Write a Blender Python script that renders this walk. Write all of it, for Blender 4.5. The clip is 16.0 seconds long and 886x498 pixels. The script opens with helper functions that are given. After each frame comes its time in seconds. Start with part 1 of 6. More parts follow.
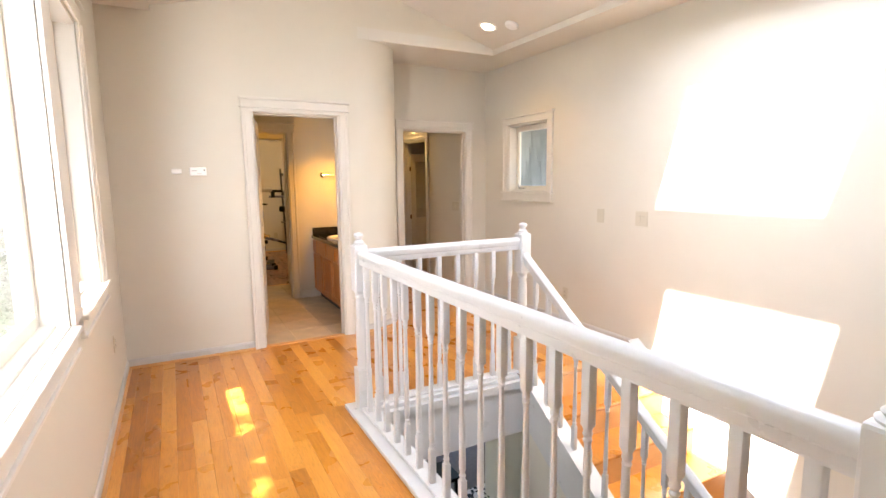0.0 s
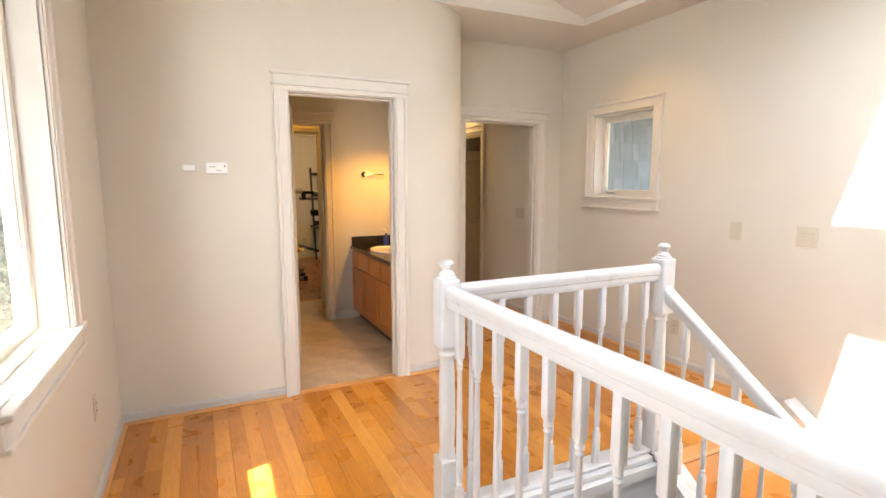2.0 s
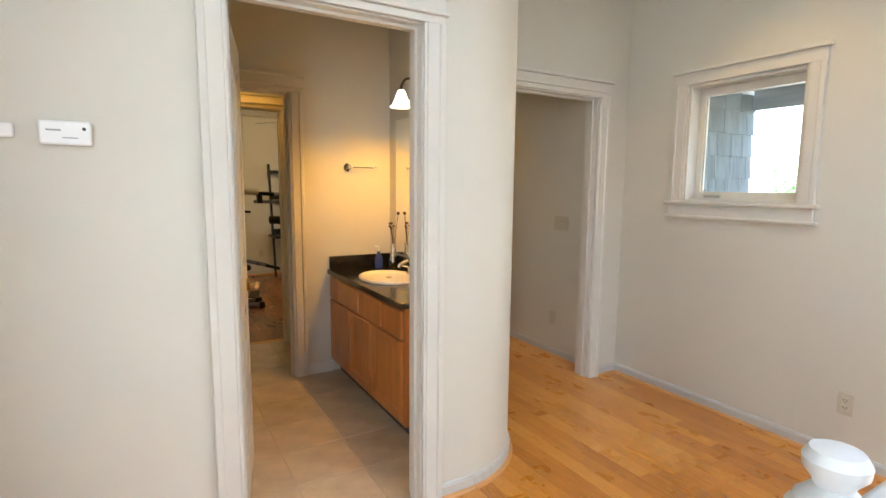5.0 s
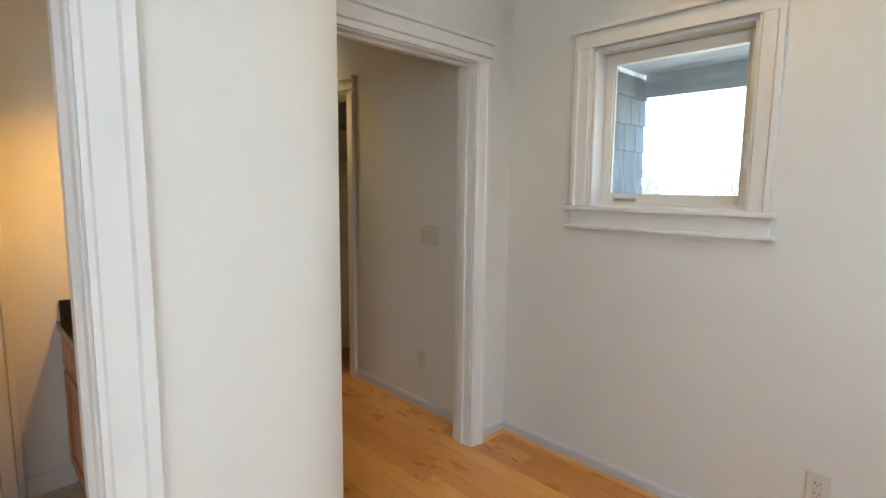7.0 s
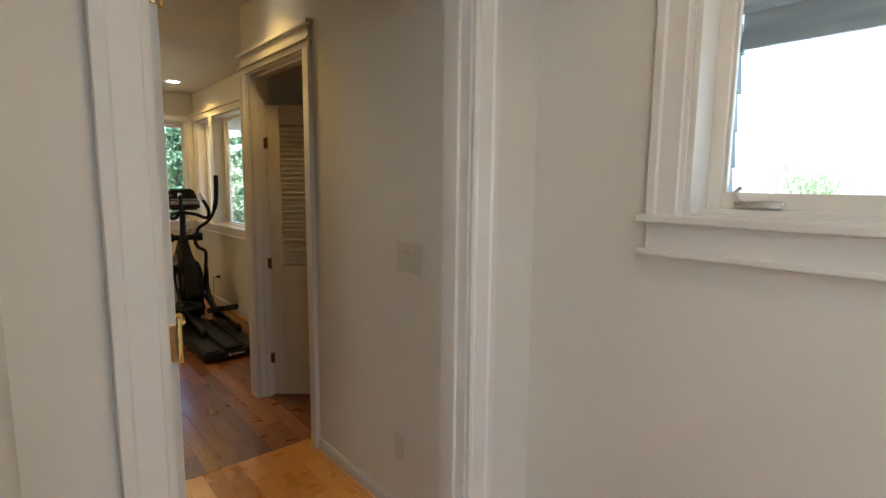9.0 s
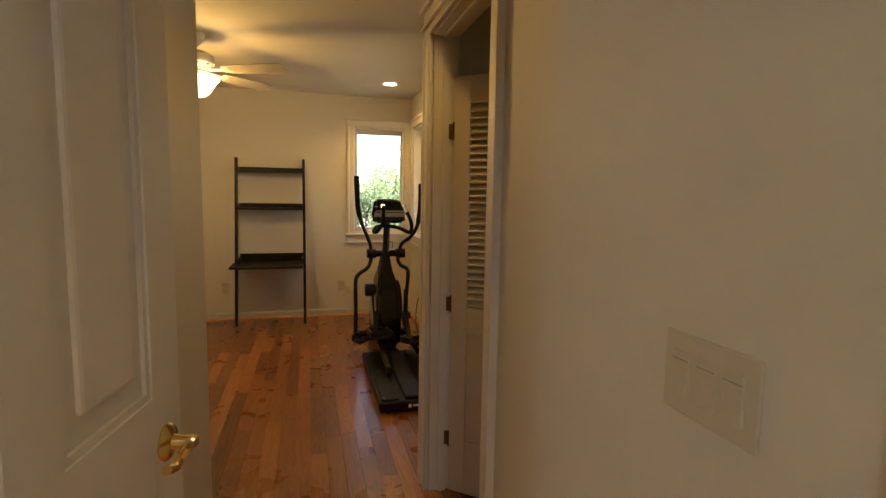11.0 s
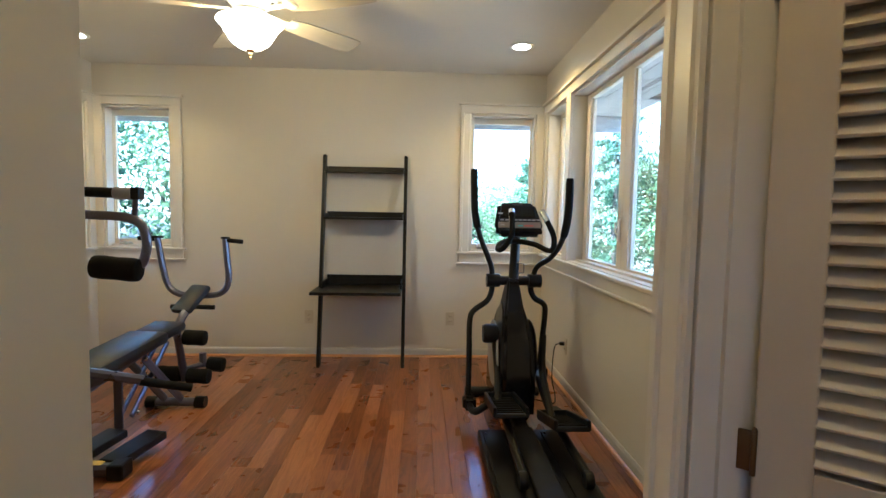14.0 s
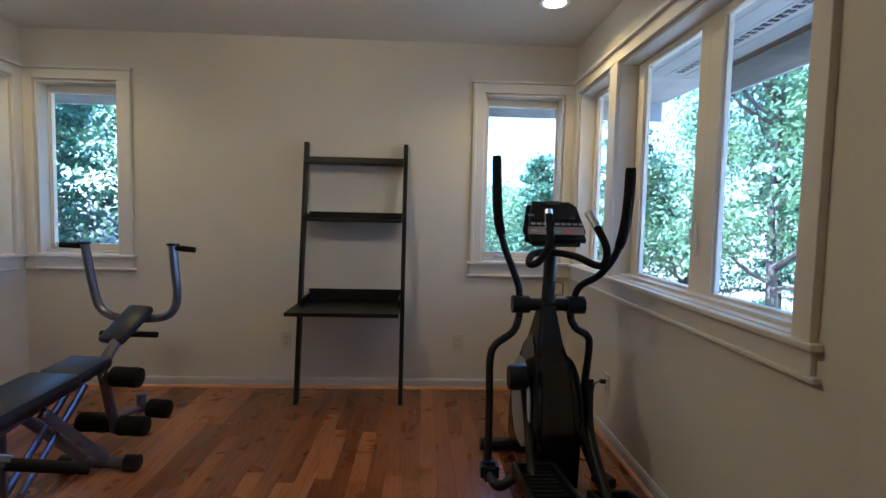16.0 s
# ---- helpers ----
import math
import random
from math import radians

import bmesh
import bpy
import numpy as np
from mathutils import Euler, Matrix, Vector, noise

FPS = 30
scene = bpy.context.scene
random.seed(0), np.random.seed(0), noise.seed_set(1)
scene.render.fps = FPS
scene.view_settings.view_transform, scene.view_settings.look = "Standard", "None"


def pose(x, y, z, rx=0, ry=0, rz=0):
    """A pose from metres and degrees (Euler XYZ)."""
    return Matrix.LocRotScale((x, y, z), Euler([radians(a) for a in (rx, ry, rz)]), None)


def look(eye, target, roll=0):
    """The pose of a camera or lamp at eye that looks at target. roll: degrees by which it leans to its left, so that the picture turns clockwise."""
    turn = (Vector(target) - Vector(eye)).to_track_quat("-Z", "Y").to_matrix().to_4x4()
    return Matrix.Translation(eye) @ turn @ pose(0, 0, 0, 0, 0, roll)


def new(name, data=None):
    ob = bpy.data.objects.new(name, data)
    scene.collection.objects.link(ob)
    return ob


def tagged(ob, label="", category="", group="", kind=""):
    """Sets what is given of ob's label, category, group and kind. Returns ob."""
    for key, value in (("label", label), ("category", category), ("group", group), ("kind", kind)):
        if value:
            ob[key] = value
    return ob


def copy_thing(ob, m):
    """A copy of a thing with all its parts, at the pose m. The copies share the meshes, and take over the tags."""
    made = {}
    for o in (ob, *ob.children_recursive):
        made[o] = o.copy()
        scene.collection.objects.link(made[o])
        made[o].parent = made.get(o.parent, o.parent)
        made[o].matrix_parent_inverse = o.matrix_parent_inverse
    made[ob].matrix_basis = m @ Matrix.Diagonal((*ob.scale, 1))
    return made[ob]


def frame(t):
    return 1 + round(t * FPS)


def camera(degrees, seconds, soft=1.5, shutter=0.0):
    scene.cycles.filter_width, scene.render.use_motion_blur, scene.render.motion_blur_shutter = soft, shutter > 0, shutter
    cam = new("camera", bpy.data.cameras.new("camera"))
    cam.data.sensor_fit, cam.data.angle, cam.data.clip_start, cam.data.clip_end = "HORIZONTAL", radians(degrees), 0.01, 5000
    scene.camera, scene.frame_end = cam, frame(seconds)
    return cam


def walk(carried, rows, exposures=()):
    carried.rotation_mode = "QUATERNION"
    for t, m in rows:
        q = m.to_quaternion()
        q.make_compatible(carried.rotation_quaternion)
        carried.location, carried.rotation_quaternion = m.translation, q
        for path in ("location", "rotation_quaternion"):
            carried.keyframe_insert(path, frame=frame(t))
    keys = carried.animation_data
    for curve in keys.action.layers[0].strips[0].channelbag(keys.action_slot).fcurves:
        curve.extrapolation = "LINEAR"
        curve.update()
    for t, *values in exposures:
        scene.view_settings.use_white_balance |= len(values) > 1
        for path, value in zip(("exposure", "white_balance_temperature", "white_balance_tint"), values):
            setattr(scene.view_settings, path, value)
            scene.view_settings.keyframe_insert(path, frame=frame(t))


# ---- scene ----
cam = camera(82.5, 16.0)
PATH = [
    (0, (-0.056, -0.118, 1.463), (0.877, 1.63, 1.193), -0.6),
    (0.5, (-0.034, 0.16, 1.462), (0.857, 1.932, 1.199), -0.5),
    (1, (-0.007, 0.418, 1.46), (0.868, 2.196, 1.19), -0.4),
    (1.5, (0.025, 0.704, 1.467), (0.893, 2.486, 1.201), -0.3),
    (2, (0.039, 1.007, 1.466), (0.898, 2.793, 1.202), -0.1),
    (2.5, (0.031, 1.288, 1.465), (0.889, 3.074, 1.199), -0.1),
    (3, (0.043, 1.612, 1.467), (0.904, 3.399, 1.204), 0.1),
    (3.2, (0.053, 1.715, 1.467), (0.914, 3.501, 1.207), 0.2),
    (5.3, (0.433, 2.777, 1.399), (1.494, 4.455, 1.16), 0.6),
    (5.5, (0.495, 2.879, 1.397), (1.608, 4.523, 1.159), 0.7),
    (6, (0.675, 3.098, 1.402), (1.926, 4.641, 1.171), 0.9),
    (6.5, (0.914, 3.29, 1.405), (2.278, 4.736, 1.181), 0.9),
    (7, (1.167, 3.448, 1.41), (2.552, 4.87, 1.169), 0.6),
    (7.5, (1.405, 3.586, 1.417), (2.798, 5.001, 1.171), 0.7),
    (8, (1.641, 3.735, 1.414), (3.039, 5.142, 1.157), 0.8),
    (8.2, (1.726, 3.806, 1.415), (3.134, 5.203, 1.16), 0.9),
    (10.3, (2.594, 4.788, 1.376), (3.36, 6.621, 1.148), 0.8),
    (10.5, (2.647, 4.889, 1.374), (3.324, 6.759, 1.154), 1.1),
    (11, (2.726, 5.149, 1.367), (3.234, 7.072, 1.158), 0.9),
    (11.5, (2.773, 5.391, 1.347), (3.135, 7.349, 1.161), 0.8),
    (12, (2.793, 5.631, 1.32), (3.006, 7.612, 1.147), 0.7),
    (12.5, (2.796, 5.855, 1.297), (2.928, 7.845, 1.14), 0.8),
    (13, (2.803, 6.076, 1.276), (2.915, 8.067, 1.126), 0.9),
    (13.5, (2.814, 6.306, 1.258), (2.913, 8.298, 1.117), 1.0),
    (14, (2.811, 6.544, 1.246), (2.894, 8.538, 1.111), 1.0),
    (14.5, (2.806, 6.767, 1.239), (2.889, 8.761, 1.107), 1.1),
    (15, (2.824, 6.969, 1.243), (2.912, 8.963, 1.111), 1.2),
    (15.5, (2.818, 7.155, 1.238), (2.91, 9.148, 1.108), 1.2),
    (16, (2.786, 7.327, 1.249), (2.871, 9.321, 1.118), 1.3),
]
walk(cam, [(t, look(eye, target, roll)) for t, eye, target, roll in PATH],
     exposures=[(0, 3.4, 6600, 16), (2, 3.3, 6600, 14), (3.2, 3.3, 6350, 10), (5.5, 3.1, 5750, 6), (8.2, 3.0, 5350, 6),
                (10.5, 2.75, 7200, 7), (11, 2.9, 7400, 10), (12.5, 3.5, 5950, 4), (13.8, 3.55, 4700, 6), (15, 3.0, 4300, 8), (16, 2.75, 4250, 12)])

# ---------------------------------------------------------------- light
SUN_DIR = Vector((0.59, 0.18, -0.86)).normalized()
world = bpy.data.worlds.new("world")
scene.world = world
world.use_nodes = True
wn = world.node_tree.nodes
sky = wn.new("ShaderNodeTexSky")
sky.sky_type = "NISHITA"
sky.sun_disc = False
sky.sun_elevation = math.asin(-SUN_DIR.z)
sky.sun_rotation = math.atan2(-SUN_DIR.x, -SUN_DIR.y)
wn["Background"].inputs["Strength"].default_value = 0.15
world.node_tree.links.new(sky.outputs[0], wn["Background"].inputs[0])


def lamp(name, kind, place, power, color, target=None, **more):
    data = bpy.data.lights.new(name, kind)
    data.energy, data.color = power, color
    ob = new(name, data)
    ob.matrix_world = look(place, target) if target else Matrix.Translation(place)
    if kind == "SUN":
        data.angle = radians(0.5)
    if "radius" in more:
        data.shadow_soft_size = more["radius"]
    if "size" in more:
        data.shape, data.size = "RECTANGLE", more["size"][0]
        data.size_y = more["size"][1]
    if "cone" in more:
        data.spot_size, data.spot_blend = radians(more["cone"]), 0.6
    return ob


WARM = (1.0, 0.60, 0.16)
WARM_BATH = (1.0, 0.46, 0.05)
lamp("sun", "SUN", (0, 0, 20), 5.0, (1.0, 0.95, 0.87), tuple(Vector((0, 0, 20)) + SUN_DIR))
# daylight through the skylights over the stairs and the west windows
DAY = (0.88, 0.94, 1.0)
lamp("daylight_skylight_west", "AREA", (1.15, 1.4, 3.40), 3.8, DAY, (1.15, 1.4, 0), size=(0.8, 1.15))
lamp("daylight_skylight_east", "AREA", (2.50, 1.68, 3.32), 7.5, DAY, (2.35, 1.68, 0), size=(0.8, 1.15))
lamp("daylight_landing_west", "AREA", (-0.70, 1.5, 1.64), 3.4, DAY, (0.30, 2.8, 1.5), size=(0.20, 1.36))
lamp("daylight_landing_corner", "AREA", (-0.72, 2.72, 1.64), 0.9, DAY, (0.15, 4.0, 1.5), size=(0.20, 1.36))
lamp("fan_bulb", "POINT", (1.972, 9.07, 2.06), 3.1, WARM, radius=0.07)
lamp("gym_can_a", "SPOT", (3.50, 10.2, 2.42), 4.0, WARM, (3.5, 10.2, 0), radius=0.05, cone=150)
lamp("gym_can_b", "SPOT", (0.38, 10.25, 2.42), 3.2, WARM, (0.38, 10.25, 0), radius=0.05, cone=150)
lamp("hall_can", "SPOT", (3.02, 6.85, 2.42), 1.9, WARM, (3.02, 6.85, 0), radius=0.05, cone=120)
lamp("landing_can", "SPOT", (2.70, 4.12, 2.84), 2.6, WARM, (2.7, 4.12, 0), radius=0.05, cone=120)
lamp("bath_bulb_a", "SPOT", (1.82, 5.72, 1.90), 2.9, WARM_BATH, (1.82, 5.72, 0), radius=0.04, cone=165)
lamp("bath_bulb_b", "SPOT", (1.82, 5.44, 1.90), 2.9, WARM_BATH, (1.82, 5.44, 0), radius=0.04, cone=165)
lamp("bath_bulb_c", "POINT", (1.0, 6.9, 2.3), 0.6, WARM_BATH, radius=0.05)

# ---------------------------------------------------------------- materials
def material(name, base, rough=0.5, metal=0.0, vary=0.06, scale=6.0, bump=0.0, bump_scale=200.0, coat=0.0, stretch=(1, 1, 1), by_object=0.0, spec=0.5):
    """Principled surface with a two-scale variation of its colour, a fine bump and a roughness that wanders."""
    m = bpy.data.materials.new(name)
    m.use_nodes = True
    t = m.node_tree
    n, l = t.nodes, t.links
    b = n["Principled BSDF"]
    b.inputs["Metallic"].default_value = metal
    b.inputs["Specular IOR Level"].default_value = spec
    b.inputs["Coat Weight"].default_value = coat
    b.inputs["Coat Roughness"].default_value = 0.12
    co = n.new("ShaderNodeTexCoord")
    mp = n.new("ShaderNodeMapping")
    mp.inputs["Scale"].default_value = stretch
    l.new(co.outputs["Object"], mp.inputs[0])
    big = n.new("ShaderNodeTexNoise")
    big.inputs["Scale"].default_value = scale
    big.inputs["Detail"].default_value = 6
    l.new(mp.outputs[0], big.inputs["Vector"])
    hsv = n.new("ShaderNodeHueSaturation")
    hsv.inputs["Color"].default_value = (*base, 1)
    val = n.new("ShaderNodeMapRange")
    val.inputs[1].default_value, val.inputs[2].default_value = 0.25, 0.75
    val.inputs[3].default_value, val.inputs[4].default_value = 1 - vary, 1 + vary
    l.new(big.outputs["Fac"], val.inputs[0])
    out = val.outputs[0]
    if by_object:
        info = n.new("ShaderNodeObjectInfo")
        rr = n.new("ShaderNodeMapRange")
        rr.inputs[3].default_value, rr.inputs[4].default_value = 1 - by_object, 1 + by_object
        l.new(info.outputs["Random"], rr.inputs[0])
        mul = n.new("ShaderNodeMath")
        mul.operation = "MULTIPLY"
        l.new(out, mul.inputs[0])
        l.new(rr.outputs[0], mul.inputs[1])
        out = mul.outputs[0]
    l.new(out, hsv.inputs["Value"])
    l.new(hsv.outputs[0], b.inputs["Base Color"])
    ro = n.new("ShaderNodeMapRange")
    ro.inputs[3].default_value, ro.inputs[4].default_value = max(0.02, rough - 0.08), min(1, rough + 0.08)
    l.new(big.outputs["Fac"], ro.inputs[0])
    l.new(ro.outputs[0], b.inputs["Roughness"])
    if bump:
        fine = n.new("ShaderNodeTexNoise")
        fine.inputs["Scale"].default_value = bump_scale
        fine.inputs["Detail"].default_value = 3
        l.new(mp.outputs[0], fine.inputs["Vector"])
        bp = n.new("ShaderNodeBump")
        bp.inputs["Strength"].default_value = bump
        bp.inputs["Distance"].default_value = 0.002
        l.new(fine.outputs["Fac"], bp.inputs["Height"])
        l.new(bp.outputs[0], b.inputs["Normal"])
    return m


def wood_planks(name, ramp, rough=0.28, grain_depth=0.35, coat=0.3):
    """Strip flooring: every board has its own tone, grain along its length, knots and fine pores."""
    m = bpy.data.materials.new(name)
    m.use_nodes = True
    t = m.node_tree
    n, l = t.nodes, t.links
    b = n["Principled BSDF"]
    co = n.new("ShaderNodeTexCoord")
    info = n.new("ShaderNodeObjectInfo")
    shift = n.new("ShaderNodeVectorMath")
    shift.operation = "SCALE"
    shift.inputs[0].default_value = (37.0, 91.0, 13.0)
    l.new(info.outputs["Random"], shift.inputs["Scale"])
    add = n.new("ShaderNodeVectorMath")
    l.new(co.outputs["Object"], add.inputs[0])
    l.new(shift.outputs[0], add.inputs[1])
    mp = n.new("ShaderNodeMapping")
    mp.inputs["Scale"].default_value = (1.0, 0.09, 1.0)
    l.new(add.outputs[0], mp.inputs[0])
    warp = n.new("ShaderNodeTexNoise")
    warp.inputs["Scale"].default_value = 14
    warp.inputs["Detail"].default_value = 4
    warp.inputs["Distortion"].default_value = 0.6
    l.new(mp.outputs[0], warp.inputs["Vector"])
    rings = n.new("ShaderNodeMath")
    rings.operation = "MULTIPLY"
    rings.inputs[1].default_value = 9.0
    l.new(warp.outputs["Fac"], rings.inputs[0])
    fr = n.new("ShaderNodeMath")
    fr.operation = "PINGPONG"
    fr.inputs[1].default_value = 0.5
    l.new(rings.outputs[0], fr.inputs[0])
    pore = n.new("ShaderNodeTexNoise")
    pore.inputs["Scale"].default_value = 260
    pore.inputs["Detail"].default_value = 2
    l.new(mp.outputs[0], pore.inputs["Vector"])
    blot = n.new("ShaderNodeTexNoise")
    blot.inputs["Scale"].default_value = 5
    l.new(add.outputs[0], blot.inputs["Vector"])
    tone = n.new("ShaderNodeMath")
    tone.operation = "MULTIPLY_ADD"
    tone.inputs[1].default_value = 0.62
    l.new(info.outputs["Random"], tone.inputs[0])
    g1 = n.new("ShaderNodeMath")
    g1.operation = "MULTIPLY_ADD"
    g1.inputs[1].default_value = grain_depth
    l.new(fr.outputs[0], g1.inputs[0])
    g2 = n.new("ShaderNodeMath")
    g2.operation = "MULTIPLY_ADD"
    g2.inputs[1].default_value = 0.22
    g2.inputs[2].default_value = -0.05
    l.new(blot.outputs["Fac"], g2.inputs[0])
    l.new(g2.outputs[0], g1.inputs[2])
    l.new(g1.outputs[0], tone.inputs[2])
    cr = n.new("ShaderNodeValToRGB")
    el = cr.color_ramp.elements
    el[0].position, el[0].color = 0.05, (*ramp[0], 1)
    el[1].position, el[1].color = 0.95, (*ramp[-1], 1)
    for k, c in enumerate(ramp[1:-1]):
        e = el.new(0.05 + 0.9 * (k + 1) / (len(ramp) - 1))
        e.color = (*c, 1)
    l.new(tone.outputs[0], cr.inputs[0])
    dark = n.new("ShaderNodeMapRange")
    dark.inputs[1].default_value, dark.inputs[2].default_value = 0.30, 0.48
    dark.inputs[3].default_value, dark.inputs[4].default_value = 0.78, 1.0
    l.new(pore.outputs["Fac"], dark.inputs[0])
    mx = n.new("ShaderNodeMix")
    mx.data_type, mx.blend_type = "RGBA", "MULTIPLY"
    mx.inputs["Factor"].default_value = 1
    l.new(cr.outputs[0], mx.inputs["A"])
    l.new(dark.outputs[0], mx.inputs["B"])
    l.new(mx.outputs["Result"], b.inputs["Base Color"])
    rg = n.new("ShaderNodeMapRange")
    rg.inputs[3].default_value, rg.inputs[4].default_value = rough - 0.07, rough + 0.1
    l.new(blot.outputs["Fac"], rg.inputs[0])
    l.new(rg.outputs[0], b.inputs["Roughness"])
    b.inputs["Coat Weight"].default_value = coat
    b.inputs["Coat Roughness"].default_value = 0.15
    bp = n.new("ShaderNodeBump")
    bp.inputs["Strength"].default_value = 0.12
    bp.inputs["Distance"].default_value = 0.001
    l.new(pore.outputs["Fac"], bp.inputs["Height"])
    l.new(bp.outputs[0], b.inputs["Normal"])
    return m


def emitter(name, color, strength):
    m = bpy.data.materials.new(name)
    m.use_nodes = True
    b = m.node_tree.nodes["Principled BSDF"]
    b.inputs["Base Color"].default_value = (0.9, 0.88, 0.82, 1)
    b.inputs["Emission Color"].default_value = (*color, 1)
    b.inputs["Emission Strength"].default_value = strength
    return m


def glass_material(name):
    m = bpy.data.materials.new(name)
    m.use_nodes = True
    b = m.node_tree.nodes["Principled BSDF"]
    b.inputs["Base Color"].default_value = (0.97, 0.99, 0.98, 1)
    b.inputs["Roughness"].default_value = 0.0
    b.inputs["Transmission Weight"].default_value = 1.0
    b.inputs["IOR"].default_value = 1.45
    return m


M_WALL = material("wall_paint", (0.60, 0.56, 0.475), 0.6, vary=0.02, scale=3, bump=0.10, bump_scale=260)
M_CEIL = material("ceiling_paint", (0.62, 0.59, 0.53), 0.75, vary=0.02, scale=3, bump=0.12, bump_scale=220)
M_TRIM = material("trim_paint", (0.63, 0.59, 0.52), 0.38, vary=0.025, scale=8, bump=0.03, bump_scale=120)
# greyed trim paint: shade along the wall foot is in its colour
M_BASE_SHADED = material("baseboard_paint_shaded", (0.50, 0.48, 0.45), 0.42, vary=0.05, scale=5, bump=0.03, bump_scale=120)
M_RAIL = material("rail_white_gloss", (0.53, 0.525, 0.515), 0.30, vary=0.02, scale=9, bump=0.04, bump_scale=90)
M_DOOR = material("door_paint", (0.62, 0.595, 0.54), 0.32, vary=0.02, scale=7, bump=0.03, bump_scale=150)
M_SASH = material("window_sash_vinyl", (0.66, 0.61, 0.52), 0.4, vary=0.03, scale=8)
M_OAK = wood_planks("oak_floor", [(0.35, 0.118, 0.014), (0.50, 0.188, 0.022), (0.60, 0.252, 0.038), (0.67, 0.325, 0.068)])
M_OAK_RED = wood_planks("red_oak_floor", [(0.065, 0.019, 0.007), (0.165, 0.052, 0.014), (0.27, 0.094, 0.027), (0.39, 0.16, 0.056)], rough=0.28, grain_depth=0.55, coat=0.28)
M_OAK_EDGE = material("oak_moulding", (0.55, 0.27, 0.09), 0.35, vary=0.18, scale=5, stretch=(1, 1, 1), coat=0.2)
M_SUB = material("floor_underlay", (0.10, 0.055, 0.025), 0.8, vary=0.1)
M_TILE = material("beige_stone_tile", (0.46, 0.36, 0.25), 0.38, vary=0.22, scale=7, bump=0.08, bump_scale=60, by_object=0.10)
M_GROUT = material("tile_grout", (0.43, 0.35, 0.25), 0.9, vary=0.1)
M_BRASS = material("polished_brass", (0.80, 0.58, 0.24), 0.18, 1.0, vary=0.08, scale=30)
M_CHROME = material("chrome", (0.80, 0.81, 0.82), 0.10, 1.0, vary=0.04, scale=20)
M_PLATE = material("almond_plastic", (0.52, 0.47, 0.36), 0.35, vary=0.02)
M_WHITEPL = material("white_plastic", (0.82, 0.81, 0.78), 0.35, vary=0.02)
M_DARKSLOT = material("dark_slot", (0.03, 0.03, 0.03), 0.6, vary=0.05)
M_BLACKWOOD = material("black_stained_wood", (0.0045, 0.004, 0.004), 0.38, vary=0.3, scale=20, stretch=(1, 1, 0.2), bump=0.08, bump_scale=90, spec=0.3)
M_BLACKPL = material("black_plastic", (0.004, 0.004, 0.005), 0.42, vary=0.15, scale=12, bump=0.05, bump_scale=300, spec=0.3)
M_BLACKGL = material("gloss_black_plastic", (0.006, 0.006, 0.008), 0.16, vary=0.1, scale=8)
M_RUBBER = material("black_foam", (0.005, 0.005, 0.005), 0.8, vary=0.2, scale=40, bump=0.2, bump_scale=400, spec=0.2)
M_VINYL = material("black_vinyl", (0.008, 0.008, 0.010), 0.40, vary=0.15, scale=14, bump=0.12, bump_scale=300, spec=0.35)
# dark bluish base: the window's blue reflection is put into the silver's colour
M_STEEL = material("silver_steel_blue_reflection", (0.15, 0.15, 0.20), 0.30, 0.75, vary=0.06, scale=10)
M_GREYPL = material("grey_plastic", (0.30, 0.30, 0.31), 0.4, vary=0.05)
M_MAPLE = material("honey_maple_cabinet", (0.42, 0.155, 0.036), 0.35, vary=0.22, scale=5, stretch=(4, 4, 0.5), coat=0.25, bump=0.03, bump_scale=120, by_object=0.06)
M_GRANITE = material("black_granite", (0.016, 0.015, 0.014), 0.14, vary=0.7, scale=120)
M_PORCELAIN = material("white_porcelain", (0.80, 0.76, 0.68), 0.10, vary=0.02)
M_SHINGLE = material("weathered_cedar_shingle", (0.19, 0.20, 0.20), 0.85, vary=0.28, scale=9, stretch=(3, 3, 0.4), bump=0.3, bump_scale=80, by_object=0.22)
M_SOFFIT = material("grey_stained_board", (0.36, 0.36, 0.36), 0.75, vary=0.25, scale=6, stretch=(1, 0.3, 3), bump=0.15, bump_scale=80, by_object=0.10)
M_GLASS = glass_material("window_glass")
M_MIRROR = material("mirror_silver", (0.92, 0.93, 0.92), 0.02, 1.0, vary=0.0)
M_LAMP = emitter("lamp_glass", (1.0, 0.80, 0.50), 0.85)
M_SHADE = emitter("sconce_glass", (1.0, 0.80, 0.50), 0.55)
M_CAN = emitter("recessed_bulb", (1.0, 0.85, 0.62), 2.0)

# ---------------------------------------------------------------- building helpers
def box(bm, x0, x1, y0, y1, z0, z1, bevel=0.0, m=None):
    r = bmesh.ops.create_cube(bm, size=1.0)
    vs = r["verts"]
    for v in vs:
        v.co = Vector((x0 + (v.co.x + 0.5) * (x1 - x0), y0 + (v.co.y + 0.5) * (y1 - y0), z0 + (v.co.z + 0.5) * (z1 - z0)))
    if bevel:
        es = list({e for v in vs for e in v.link_edges})
        out = bmesh.ops.bevel(bm, geom=es, offset=bevel, segments=2, affect="EDGES", profile=0.5)
        vs = list({v for f in out["faces"] for v in f.verts} | {v for v in vs if v.is_valid})
    if m is not None:
        bmesh.ops.transform(bm, matrix=m, verts=[v for v in vs if v.is_valid])
    return vs


def boxes(*rows, bevel=0.0):
    bm = bmesh.new()
    for r in rows:
        box(bm, *r, bevel=bevel)
    return bm


